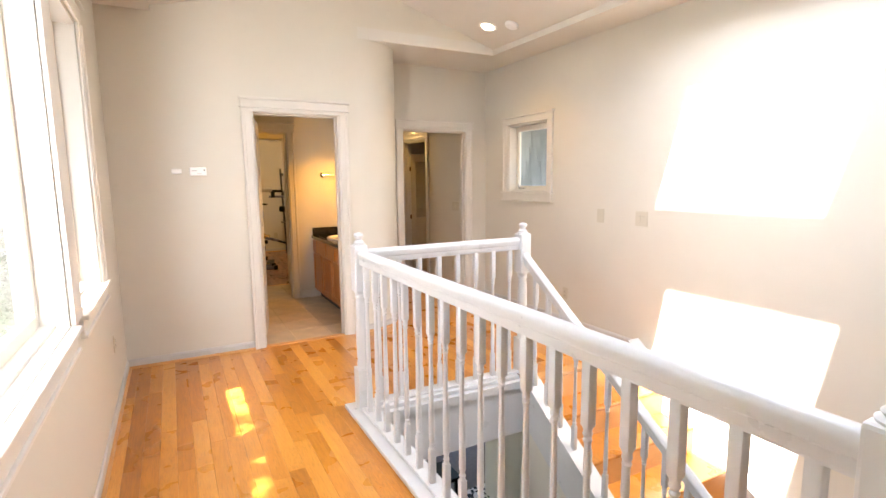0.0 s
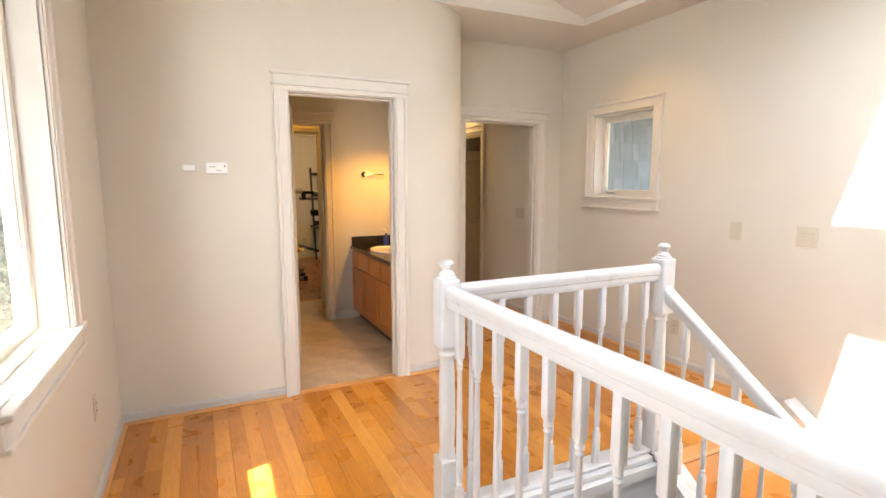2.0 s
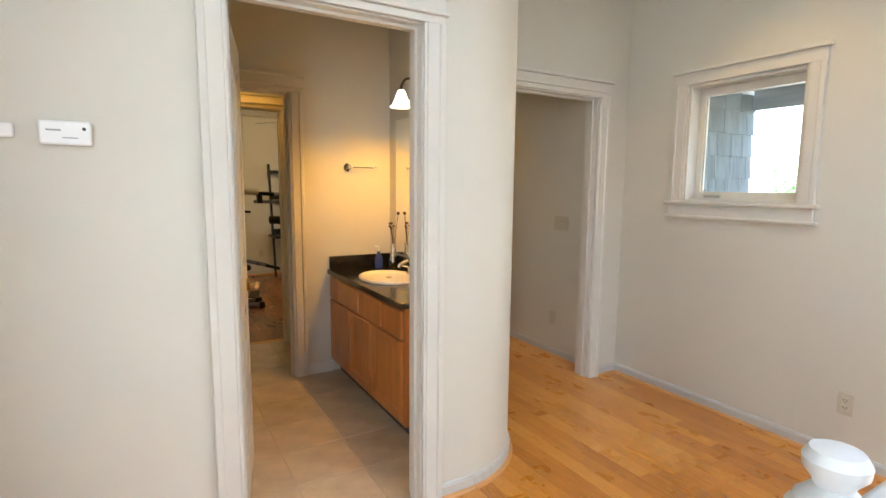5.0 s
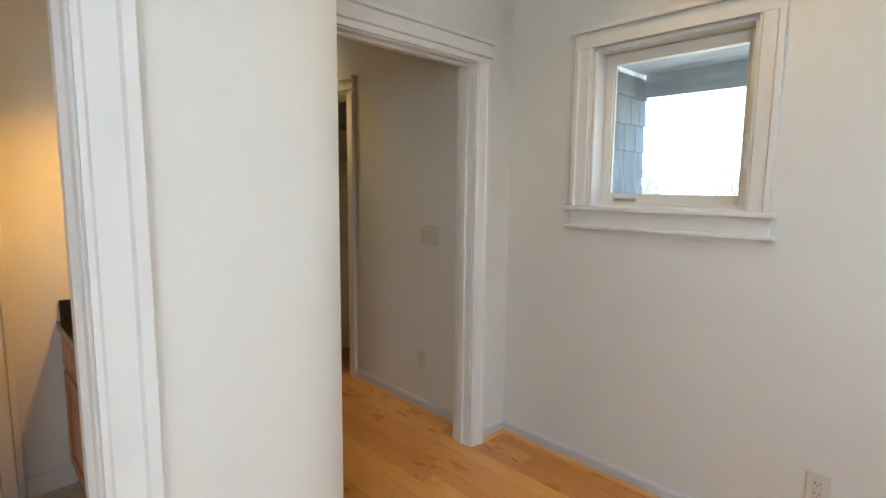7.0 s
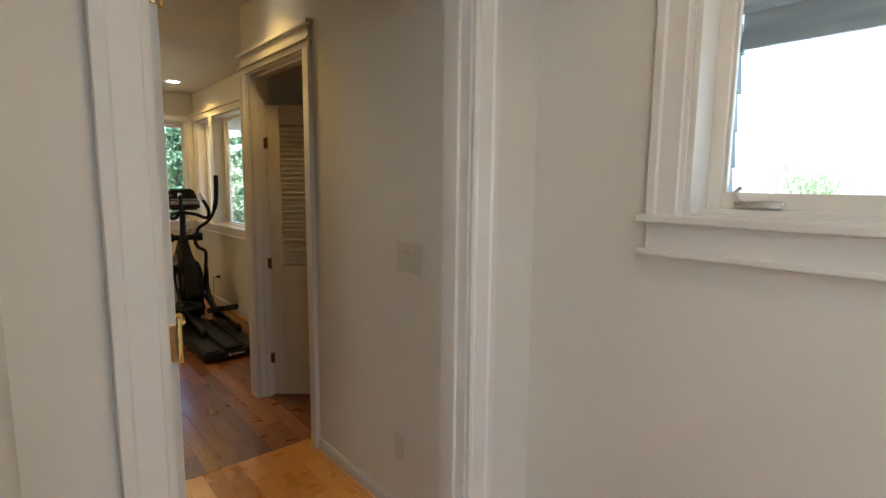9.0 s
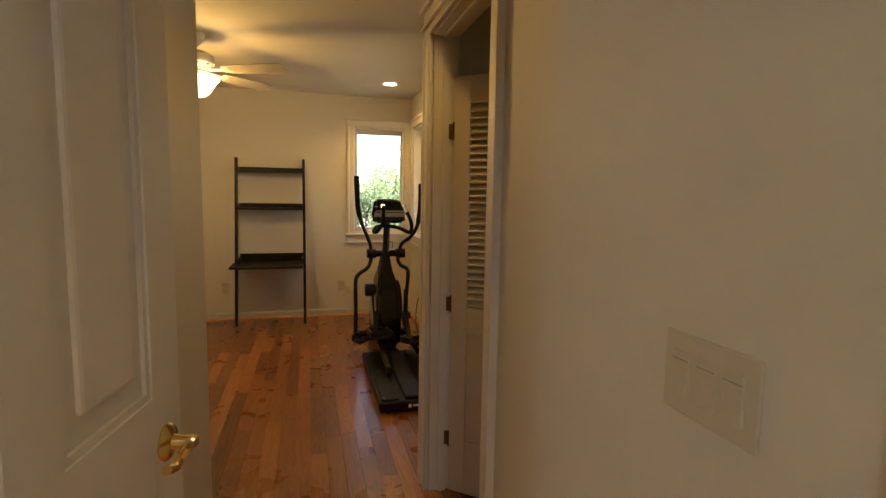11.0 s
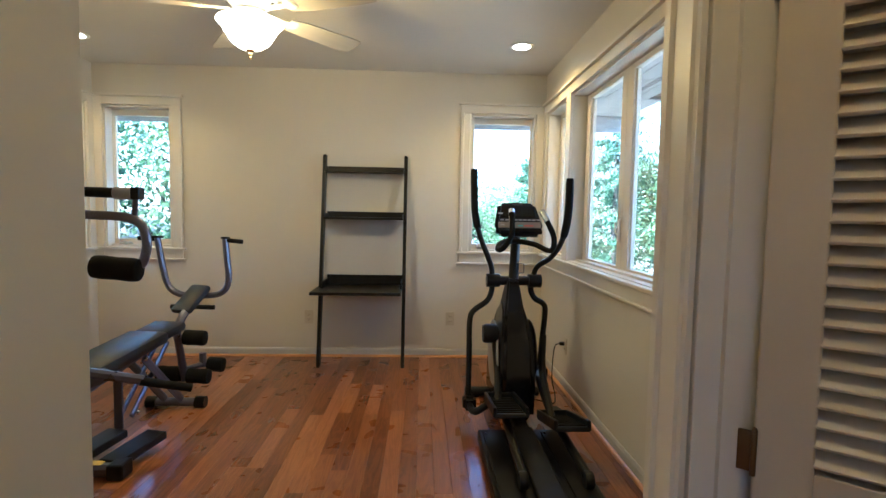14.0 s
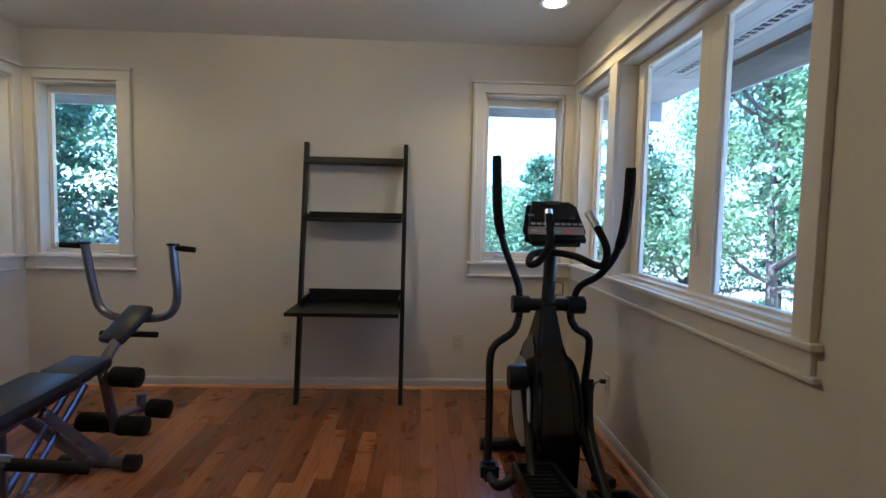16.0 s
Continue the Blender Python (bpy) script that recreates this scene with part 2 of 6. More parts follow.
def mesh_of(name, bm, mat, smooth=False):
    me = bpy.data.meshes.new(name)
    bmesh.ops.recalc_face_normals(bm, faces=bm.faces)
    bm.to_mesh(me)
    bm.free()
    me.materials.append(mat)
    if smooth:
        for p in me.polygons:
            p.use_smooth = True
        me.set_sharp_from_angle(angle=radians(35))
    return me


def part(name, bm, mat, parent=None, label="", smooth=False):
    ob = new(name, mesh_of(name, bm, mat, smooth))
    if parent is not None:
        ob.parent = parent
        ob.matrix_parent_inverse = parent.matrix_world.inverted()
    return tagged(ob, label) if label else ob


def thing(name, label, category, place=(0, 0, 0), group="", turn=0.0):
    ob = new(name)
    ob.empty_display_size = 0.1
    ob.matrix_world = pose(*place, 0, 0, turn)
    return tagged(ob, label, category, group)


def local(ob):
    """Parts built in the thing's own axes: parents without an inverse."""
    def add(name, bm, mat, label="", smooth=False, under=None):
        p = new(name, mesh_of(name, bm, mat, smooth))
        p.parent = under or ob
        return tagged(p, label) if label else p
    return add


def structure(name, bm, mat, label, category, smooth=False):
    return tagged(part(name, bm, mat, smooth=smooth), label, category, kind="structure")


def lathe(bm, profile, seg=16, m=None):
    """Turns a profile of (radius, height) pairs about the z axis."""
    rings = []
    for r, z in profile:
        rings.append([bm.verts.new((r * math.cos(2 * math.pi * k / seg), r * math.sin(2 * math.pi * k / seg), z)) for k in range(seg)])
    for a, b in zip(rings, rings[1:]):
        for k in range(seg):
            bm.faces.new((a[k], a[(k + 1) % seg], b[(k + 1) % seg], b[k]))
    bm.faces.new(rings[0][::-1])
    bm.faces.new(rings[-1])
    if m is not None:
        bmesh.ops.transform(bm, matrix=m, verts=[v for r in rings for v in r])
    return bm


def smooth_path(pts, n=6):
    """Catmull-Rom through the points."""
    p = [Vector(q) for q in pts]
    p = [2 * p[0] - p[1]] + p + [2 * p[-1] - p[-2]]
    out = []
    for i in range(1, len(p) - 2):
        for k in range(n):
            u = k / n
            a, b, c, d = p[i - 1], p[i], p[i + 1], p[i + 2]
            out.append(0.5 * (2 * b + (c - a) * u + (2 * a - 5 * b + 4 * c - d) * u * u + (3 * b - a - 3 * c + d) * u ** 3))
    return out + [p[-2]]


def tube(bm, pts, r, seg=10, flat=None):
    """A round (or, with flat, squared) tube along points; r may be one radius or one for each point."""
    pts = [Vector(q) for q in pts]
    rs = r if isinstance(r, (list, tuple)) else [r] * len(pts)
    rings, side = [], None
    for i, q in enumerate(pts):
        d = (pts[min(i + 1, len(pts) - 1)] - pts[max(i - 1, 0)]).normalized()
        ref = side if side is not None else (Vector((0, 0, 1)) if abs(d.z) < 0.9 else Vector((1, 0, 0)))
        u = (ref - d * ref.dot(d)).normalized()
        side = u
        w = d.cross(u)
        ring = []
        for k in range(seg):
            a = 2 * math.pi * (k + 0.5) / seg
            ca, sa = math.cos(a), math.sin(a)
            if flat:
                s = max(abs(ca), abs(sa))
                ca, sa = ca / s * flat[0], sa / s * flat[1]
            ring.append(bm.verts.new(q + (u * ca + w * sa) * rs[i]))
        rings.append(ring)
    for a, b in zip(rings, rings[1:]):
        for k in range(seg):
            bm.faces.new((a[k], a[(k + 1) % seg], b[(k + 1) % seg], b[k]))
    bm.faces.new(rings[0][::-1])
    bm.faces.new(rings[-1])
    return bm


def wall_along(bm, axis, a0, a1, c0, c1, z0, z1, holes=()):
    """A wall from a0 to a1 along an axis, between the faces c0 and c1, with holes (from, to, bottom, top)."""
    cuts = sorted(holes)
    at = a0
    def put(p, q, lo, hi):
        if q - p > 1e-4 and hi - lo > 1e-4:
            if axis == "x":
                box(bm, p, q, c0, c1, lo, hi)
            else:
                box(bm, c0, c1, p, q, lo, hi)
    for p, q, lo, hi in cuts:
        put(at, p, z0, z1)
        put(p, q, z0, lo)
        put(p, q, hi, z1)
        at = q
    put(at, a1, z0, z1)
    return bm


# ---------------------------------------------------------------- plan
XL, XR = -0.46, 3.40           # landing, west and east wall
YB, YH = 4.475, 5.22           # bathroom front wall, wall of the hall door
HX0, HX1 = 2.32, 3.24          # hall
GX0, GX1, GY0, GY1 = 0.06, 3.86, 7.302, 10.92   # gym
GZ = 2.45
BATH_OPEN = (0.60, 1.32, 0.0, 2.045)
HALL_OPEN = (2.30, 3.105, 0.0, 2.03)
CLOSET_OPEN = (6.565, 7.31, 0.0, 2.045)
BATH2_OPEN = (0.50, 1.215, 0.0, 2.045)
GYM2_OPEN = (0.60, 1.36, 0.0, 2.045)
WIN_SMALL = (4.042, 4.735, 1.33, 2.07)
WIN_Z = (0.93, 2.115)


def grown(o):
    return (o[0] - 0.02, o[1] + 0.02, o[2] - 0.4, o[3] + 0.02)


# landing
structure("wall_west", wall_along(bmesh.new(), "y", -3.2, 4.60, -0.64, XL, -2.75, 3.3, [(-1.6, 2.40, 0.88, 2.36), (2.58, 3.46, 0.88, 2.36)]), M_WALL,
          "cream painted wall with a tall window band", "wall")
bm = wall_along(bmesh.new(), "x", XL, 1.54, YB, 4.59, -0.40, 3.3, [grown(BATH_OPEN)])
structure("wall_bath_front", bm, M_WALL, "cream painted wall around the open bathroom door", "wall")


def curved_wall():
    """The rounded end of the bathroom wall, a quarter turn into the nook."""
    bm = bmesh.new()
    cx, cy, r0, r1, n = 1.54, YB + 0.52, 0.52, 0.445, 24
    ring = []
    for k in range(n + 1):
        a = -math.pi / 2 + math.pi / 2 * k / n
        c, s = math.cos(a), math.sin(a)
        ring.append([bm.verts.new((cx + r * c, cy + r * s, z)) for r, z in ((r0, -0.4), (r0, 2.747), (r1, 2.747), (r1, -0.4))])
    last = [bm.verts.new((cx + r, YH, z)) for r, z in ((r0, -0.4), (r0, 2.747), (r1, 2.747), (r1, -0.4))]
    ring.append(last)
    for a, b in zip(ring, ring[1:]):
        for i in range(4):
            bm.faces.new((a[i], b[i], b[(i + 1) % 4], a[(i + 1) % 4]))
    bm.faces.new(ring[0])
    bm.faces.new(ring[-1][::-1])
    return bm


structure("wall_over_nook", boxes((1.54, XR, YB, 4.59, 2.85, 3.3)), M_WALL, "painted wall above the nook ceiling", "wall")
structure("wall_curved", curved_wall(), M_WALL, "white painted rounded wall end beside the hall door", "wall", smooth=True)
structure("wall_hall_front", wall_along(bmesh.new(), "x", 1.985, 3.50, YH, 5.34, -0.4, 2.747, [grown(HALL_OPEN)]), M_WALL, "cream painted wall around the hall doorway", "wall")
structure("wall_east", wall_along(bmesh.new(), "y", -3.2, YH, XR, 3.56, -2.75, 3.3, [WIN_SMALL]), M_WALL, "cream painted stairwell wall with one small window", "wall")
structure("wall_south", boxes((-0.64, 3.56, -3.35, -3.2, -2.75, 3.3)), M_WALL, "plain cream painted wall", "wall")

# ceilings: soffits along the walls and a shallow vault with a skylight
structure("ceiling_nook", boxes((1.53, 3.40, YB, 5.34, 2.747, 2.85)), M_CEIL, "flat painted nook ceiling", "ceiling")
structure("ceiling_soffit_east", boxes((3.01, 3.40, -3.2, YB, 2.747, 2.90)), M_CEIL, "narrow painted ceiling soffit", "ceiling")
structure("ceiling_soffit_west", boxes((XL, -0.10, -3.2, YB, 2.757, 2.90)), M_CEIL, "narrow painted ceiling soffit", "ceiling")


def vault():
    bm = bmesh.new()
    ridge, zr, ze, zw = 1.70, 3.212, 2.803, 2.80
    def slab(x0, z0, x1, z1, y0, y1):
        v = [bm.verts.new(p) for p in ((x0, y0, z0), (x1, y0, z1), (x1, y1, z1), (x0, y1, z0),
                                       (x0, y0, z0 + 0.12), (x1, y0, z1 + 0.12), (x1, y1, z1 + 0.12), (x0, y1, z0 + 0.12))]
        for f in ((0, 3, 2, 1), (4, 5, 6, 7), (0, 1, 5, 4), (1, 2, 6, 5), (2, 3, 7, 6), (3, 0, 4, 7)):
            bm.faces.new([v[i] for i in f])
    h = (zr - ze) / (3.01 - ridge)
    e0, e1 = 2.02, 2.92
    z0, z1 = zr - h * (e0 - ridge), zr - h * (e1 - ridge)
    slab(ridge, zr, e0, z0, -3.2, YB)
    slab(e1, z1, 3.01, ze, -3.2, YB)
    slab(e0, z0, e1, z1, -3.2, 1.06)
    slab(e0, z0, e1, z1, 2.30, YB)
    g = (zr - zw) / (ridge + 0.10)
    za, zb = zw + g * 0.80, zw + g * 1.70
    slab(-0.10, zw, 0.70, za, -3.2, YB)
    slab(1.60, zb, ridge, zr, -3.2, YB)
    slab(0.70, za, 1.60, zb, -3.2, 0.78)
    slab(0.70, za, 1.60, zb, 2.0, YB)
    return bm


structure("ceiling_vault", vault(), M_CEIL, "shallow vaulted painted ceiling with two skylight openings", "ceiling")

# bathroom, passage behind it, hall, closet
structure("wall_bath_west", boxes((-0.64, -0.46, 4.60, 7.16, -0.1, 2.6)), M_WALL, "plain painted bathroom wall", "wall")
structure("wall_bath_back", wall_along(bmesh.new(), "x", -0.46, 2.20, 6.28, 6.40, -0.1, 2.6, [grown(BATH2_OPEN)]), M_WALL, "warm lit painted wall around an inner doorway", "wall")
structure("wall_hall_west", boxes((2.20, HX0, 5.34, GY0, -0.1, GZ)), M_WALL, "cream painted hall wall", "wall")
structure("wall_bath_east", boxes((1.985, 2.196, 5.342, 6.28, -0.1, 2.6)), M_WALL, "painted bathroom wall behind the vanity", "wall")
structure("wall_passage_east", boxes((1.62, 1.74, 6.40, 7.16, -0.1, 2.6)), M_WALL, "plain painted passage wall", "wall")
structure("ceiling_bath", boxes((-0.64, 2.20, 5.34, 7.16, 2.6, 2.7), (-0.64, 1.98, 5.30, 5.34, 2.6, 2.7), (-0.64, 1.93, 4.80, 5.30, 2.6, 2.7), (-0.64, 1.53, 4.59, 4.80, 2.6, 2.7)), M_CEIL, "flat painted bathroom ceiling", "ceiling")
structure("wall_hall_east", wall_along(bmesh.new(), "y", 5.34, 7.38, HX1, 3.36, -0.1, GZ, [grown(CLOSET_OPEN)]), M_WALL, "cream painted hall wall around a closet opening", "wall")
structure("wall_closet", boxes((3.36, 3.98, 6.30, 6.40, -0.1, GZ), (3.90, 4.0, 6.40, 7.38, -0.1, GZ)), M_WALL, "plain painted closet wall", "wall")
structure("wall_gym_south_east", boxes((3.24, 4.02, 7.38, 7.42, -0.1, GZ)), M_WALL, "painted return wall between closet and gym", "wall")
structure("wall_gym_south", wall_along(bmesh.new(), "x", -0.14, 2.20, 7.16, GY0, -0.1, GZ, [grown(GYM2_OPEN)]), M_WALL, "painted gym wall with a doorway to the bathroom", "wall")
structure("ceiling_gym", boxes((-0.14, 4.02, 7.16, 11.1, GZ, 2.6), (2.20, 4.02, 5.34, 7.16, GZ, 2.6)), M_CEIL, "flat painted gym and hall ceiling", "ceiling")
structure("wall_north", wall_along(bmesh.new(), "x", -0.14, 4.02, GY1, 11.10, -0.4, GZ, [(0.14, 0.70, *WIN_Z), (3.215, 3.78, *WIN_Z)]), M_WALL,
          "cream painted gym wall with two narrow corner windows", "wall")
structure("wall_gym_east", wall_along(bmesh.new(), "y", 7.42, GY1, GX1, 4.02, -0.4, GZ, [(8.712, 10.12, *WIN_Z), (10.24, 10.83, *WIN_Z)]), M_WALL,
          "cream painted gym wall with a wide window", "wall")
structure("wall_gym_west", wall_along(bmesh.new(), "y", GY0, GY1, -0.14, GX0, -0.4, GZ, [(10.22, 10.83, *WIN_Z)]), M_WALL, "cream painted gym wall with a corner window", "wall")

# floor slabs below the boards, the lower storey
structure("floor_landing_slab", boxes((XL, 0.86, -3.2, 4.60, -0.40, -0.02), (0.86, 3.40, 2.80, 4.60, -0.40, -0.02), (1.90, 3.40, 4.60, 5.34, -0.40, -0.02),
                                      (2.20, 3.9, 5.34, 7.28, -0.40, -0.02), (0.86, 3.4, -3.2, 0.02, -0.40, -0.02)), M_SUB, "timber floor deck under the landing", "floor")
structure("floor_gym_slab", boxes((-0.14, 4.02, 7.28, 11.1, -0.40, -0.02)), M_SUB, "timber floor deck under the gym", "floor")
structure("floor_bath_slab", boxes((-0.46, 2.20, 4.60, 7.28, -0.40, -0.0025)), M_GROUT, "grouted bathroom floor bed", "floor")
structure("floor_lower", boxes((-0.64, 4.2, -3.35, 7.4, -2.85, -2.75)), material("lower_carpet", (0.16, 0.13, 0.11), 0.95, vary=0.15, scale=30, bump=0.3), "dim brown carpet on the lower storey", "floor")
structure("wall_lower_north", boxes((-0.64, 4.2, 7.3, 7.4, -2.75, -0.4)), M_WALL, "plain painted lower wall", "wall")

# ---------------------------------------------------------------- trim, doors, windows
CASING = ((0.0, 0.0), (0.0, 0.010), (0.010, 0.012), (0.014, 0.017), (0.062, 0.019), (0.068, 0.026), (0.088, 0.026), (0.090, 0.024), (0.090, 0.0))
BASE = ((0.0, 0.0), (0.0, 0.013), (0.056, 0.013), (0.062, 0.010), (0.067, 0.009), (0.071, 0.005), (0.071, 0.0))


def prism(bm, profile, origin, u, w, length):
    """A profile of (across, proud) pairs drawn along the vector length."""
    o, u, w, ln = Vector(origin), Vector(u), Vector(w), Vector(length)
    a = [bm.verts.new(o + u * p + w * q) for p, q in profile]
    b = [bm.verts.new(o + u * p + w * q + ln) for p, q in profile]
    k = len(a)
    for i in range(k):
        bm.faces.new((a[i], a[(i + 1) % k], b[(i + 1) % k], b[i]))
    bm.faces.new(a[::-1])
    bm.faces.new(b)
    return bm


def head_rows(a0, a1, z, out, top):
    """Head board with a bead below and a cap above, on the face y = 0, proud towards -y (out = -1) or on the far face."""
    s, y = out
    def row(p, q, d, lo, hi):
        return (p, q, min(y, y + s * d), max(y, y + s * d), lo, hi)
    return [row(a0, a1, 0.018, z, z + 0.030), row(a0 - 0.012, a1 + 0.012, 0.034, z + 0.030, z + 0.042),
            row(a0, a1, 0.021, z + 0.042, top - 0.020), row(a0 - 0.016, a1 + 0.016, 0.040, top - 0.020, top)]


def door_frame(name, label, place, turn, width, thick, top=2.17, z=2.045, both=True, left=True, right=True):
    """A lined doorway: local x along the wall from the opening's edge, y into the wall, its near face at y = 0."""
    d = tagged(new(name), label, "door frame", kind="structure")
    d.matrix_world = pose(*place, 0, 0, turn)
    add = local(d)
    e = 0.004
    add("jamb", boxes((-0.02 + e, 0.0, e, thick - e, 0, z + 0.015), bevel=0.002), M_TRIM)
    add("jamb", boxes((width, width + 0.02 - e, e, thick - e, 0, z + 0.015), bevel=0.002), M_TRIM)
    add("head_jamb", boxes((0, width, e, thick - e, z, z + 0.015), bevel=0.002), M_TRIM)
    add("door_stop", boxes((0.0, 0.011, 0.045, 0.08, 0, z - 0.012), (width - 0.011, width, 0.045, 0.08, 0, z - 0.012), (0.0, width, 0.045, 0.08, z - 0.012, z)), M_TRIM)
    for s, y, on in ((-1, 0.0, True), (1, thick, both)):
        if not on:
            continue
        if left:
            add("casing", prism(bmesh.new(), CASING, (-0.006, y, 0), (-1, 0, 0), (0, s, 0), (0, 0, z + 0.006)), M_TRIM)
        if right:
            add("casing", prism(bmesh.new(), CASING, (width + 0.006, y, 0), (1, 0, 0), (0, s, 0), (0, 0, z + 0.006)), M_TRIM)
        a0 = -0.096 if left else 0.0
        a1 = width + 0.096 if right else width
        add("head_casing", boxes(*head_rows(a0, a1, z + 0.006, (s, y), top), bevel=0.003), M_TRIM)
    return d


def paneled_leaf(w, h, t=0.035):
    """A six panel moulded leaf: local x from the hinge, y through the thickness, panels sunk on both faces."""
    bm = bmesh.new()
    st, mid = 0.105, 0.095
    rails = [(0.0, 0.20), (0.84, 1.01), (h - 0.12, h)]
    box(bm, 0, st, 0, t, 0, h, bevel=0.002)
    box(bm, w - st, w, 0, t, 0, h, bevel=0.002)
    for lo, hi in rails:
        box(bm, st, w - st, 0, t, lo, hi)
    c = w / 2
    for (a, b), (c0, d) in zip(rails, rails[1:]):
        box(bm, c - mid / 2, c + mid / 2, 0, t, b, c0)
    for (lo, hi), (lo2, hi2) in zip(rails, rails[1:]):
        for x0, x1 in ((st, c - mid / 2), (c + mid / 2, w - st)):
            box(bm, x0, x1, 0.011, t - 0.011, hi, lo2)
            box(bm, x0 + 0.045, x1 - 0.045, 0.003, t - 0.003, hi + 0.05, lo2 - 0.05, bevel=0.007)
            for y0, y1 in ((0.004, 0.012), (t - 0.012, t - 0.004)):
                for r in ((x0, x0 + 0.012, hi, lo2), (x1 - 0.012, x1, hi, lo2), (x0, x1, hi, hi + 0.012), (x0, x1, lo2 - 0.012, lo2)):
                    box(bm, r[0], r[1], y0, y1, r[2], r[3])
    return bm


def lever_handle(bm, x, y, z, s, way=-1):
    """Rose, neck and a curled lever on the face y, proud by s."""
    m = pose(x, y, z, -90 * s, 0, 0)
    lathe(bm, [(0.033, 0), (0.034, 0.004), (0.028, 0.010), (0.014, 0.014), (0.011, 0.030), (0.012, 0.048), (0.009, 0.055)], 18, m)
    tube(bm, smooth_path([(x, y + s * 0.046, z), (x + way * 0.035, y + s * 0.050, z + 0.006), (x + way * 0.075, y + s * 0.050, z - 0.004), (x + way * 0.105, y + s * 0.047, z + 0.004)], 5),
         [0.0095] * 8 + [0.0085] * 8, 10)


def hinge(add, under, z, y=0.0, s=1.0):
    bm = boxes((-0.034 * s, 0.0, y - 0.003, y + 0.001, z - 0.045 * s, z + 0.045 * s), bevel=0.001)
    lathe(bm, [(0.006 * s, z - 0.05 * s), (0.006 * s, z + 0.05 * s), (0.003 * s, z + 0.056 * s)], 10, pose(0.002, y - 0.006, 0))
    return add("hinge", bm, M_BRASS, under=under, smooth=True)


def hung_leaf(frame_ob, name, label, hinge_at, turn, w, h, handle_sides=((-1), (1)), knob_z=0.915):
    add = local(frame_ob)
    leaf = add(name, paneled_leaf(w, h), M_DOOR, label)
    leaf.matrix_basis = pose(*hinge_at, 0, 0, turn)
    bm = bmesh.new()
    lever_handle(bm, w - 0.065, 0.0, knob_z, -1)
    lever_handle(bm, w - 0.065, 0.035, knob_z, 1)
    add("lever_handle", bm, M_BRASS, "polished brass lever handle", smooth=True, under=leaf)
    for z in (0.22, 1.02, 1.82):
        hinge(add, leaf, z, 0.0)
        add("hinge_plate", boxes((-0.0025, 0.0005, 0.003, 0.031, z - 0.045, z + 0.045), bevel=0.0008), M_BRASS, under=leaf)
    return leaf


bath_door = door_frame("door_1", "cream painted bathroom doorway with its panelled door open", (BATH_OPEN[0], YB, 0), 0, BATH_OPEN[1] - BATH_OPEN[0], 0.115)
hung_leaf(bath_door, "door_leaf", "white six panel door standing open", (0.008, 0.118, 0.008), 78, 0.705, 2.025)
hall_door = door_frame("door_2", "cream painted hall doorway with its panelled door open", (HALL_OPEN[0], YH, 0), 0, HALL_OPEN[1] - HALL_OPEN[0], 0.12, top=2.15, z=2.03)
hung_leaf(hall_door, "door_leaf", "white six panel door folded back along the wall", (0.058, 0.200, 0.008), 80.5, 0.76, 2.012)
local(hall_door)("strike_plate", boxes((0.8005, 0.8045, 0.05, 0.078, 0.875, 0.94), bevel=0.001), M_BRASS, "brass strike plate")
door_frame("door_3", "cream painted inner bathroom doorway", (BATH2_OPEN[0], 6.28, 0), 0, BATH2_OPEN[1] - BATH2_OPEN[0], 0.12)
door_frame("door_4", "cream painted doorway between bathroom passage and gym", (GYM2_OPEN[0], 7.16, 0), 0, GYM2_OPEN[1] - GYM2_OPEN[0], GY0 - 7.16)
closet = door_frame("door_5", "cream painted closet doorway with a louvred door ajar", (HX1, CLOSET_OPEN[1], 0), -90, CLOSET_OPEN[1] - CLOSET_OPEN[0], 0.12, both=False)


# door paint darkened and browned: the closet's dimness is put into the colour
M_DOOR_DIM = material("door_paint_dimmed", (0.50, 0.43, 0.33), 0.38, vary=0.04, scale=7, bump=0.03, bump_scale=150)
M_BRONZE = material("dark_bronze", (0.13, 0.075, 0.035), 0.4, 0.8)


def louvred_leaf(frame_ob, hinge_at, turn, w=0.715, h=1.865):
    add = local(frame_ob)
    t, st = 0.034, 0.078
    bm = bmesh.new()
    box(bm, 0, st, 0, t, 0, h, bevel=0.003)
    box(bm, w - st, w, 0, t, 0, h, bevel=0.003)
    for lo, hi in ((0, 0.25), (0.755, 0.865), (h - 0.115, h)):
        box(bm, st, w - st, 0, t, lo, hi, bevel=0.002)
    box(bm, st, w - st, 0.011, t - 0.011, 0.25, 0.755)
    leaf = add("louvred_leaf", bm, M_DOOR_DIM, "almond louvred door with one solid lower panel")
    leaf.matrix_basis = pose(*hinge_at, 0, 0, turn)
    slat = mesh_of("slat", boxes((st - 0.004, w - st + 0.004, -0.021, 0.021, -0.0035, 0.0035), bevel=0.0015), M_DOOR_DIM)
    n = 29
    for k in range(n):
        s = new("slat", slat)
        s.parent = leaf
        s.matrix_basis = pose(0, t / 2, 0.880 + (h - 0.115 - 0.880) * (k + 0.3) / n, 42, 0, 0)
    for z in (0.25, 0.877, 1.634):
        hinge(add, leaf, z, 0.0, 0.72).data.materials[0] = M_BRONZE
    return leaf


louvred_leaf(closet, (0.022, 0.090, 0.010), 50)


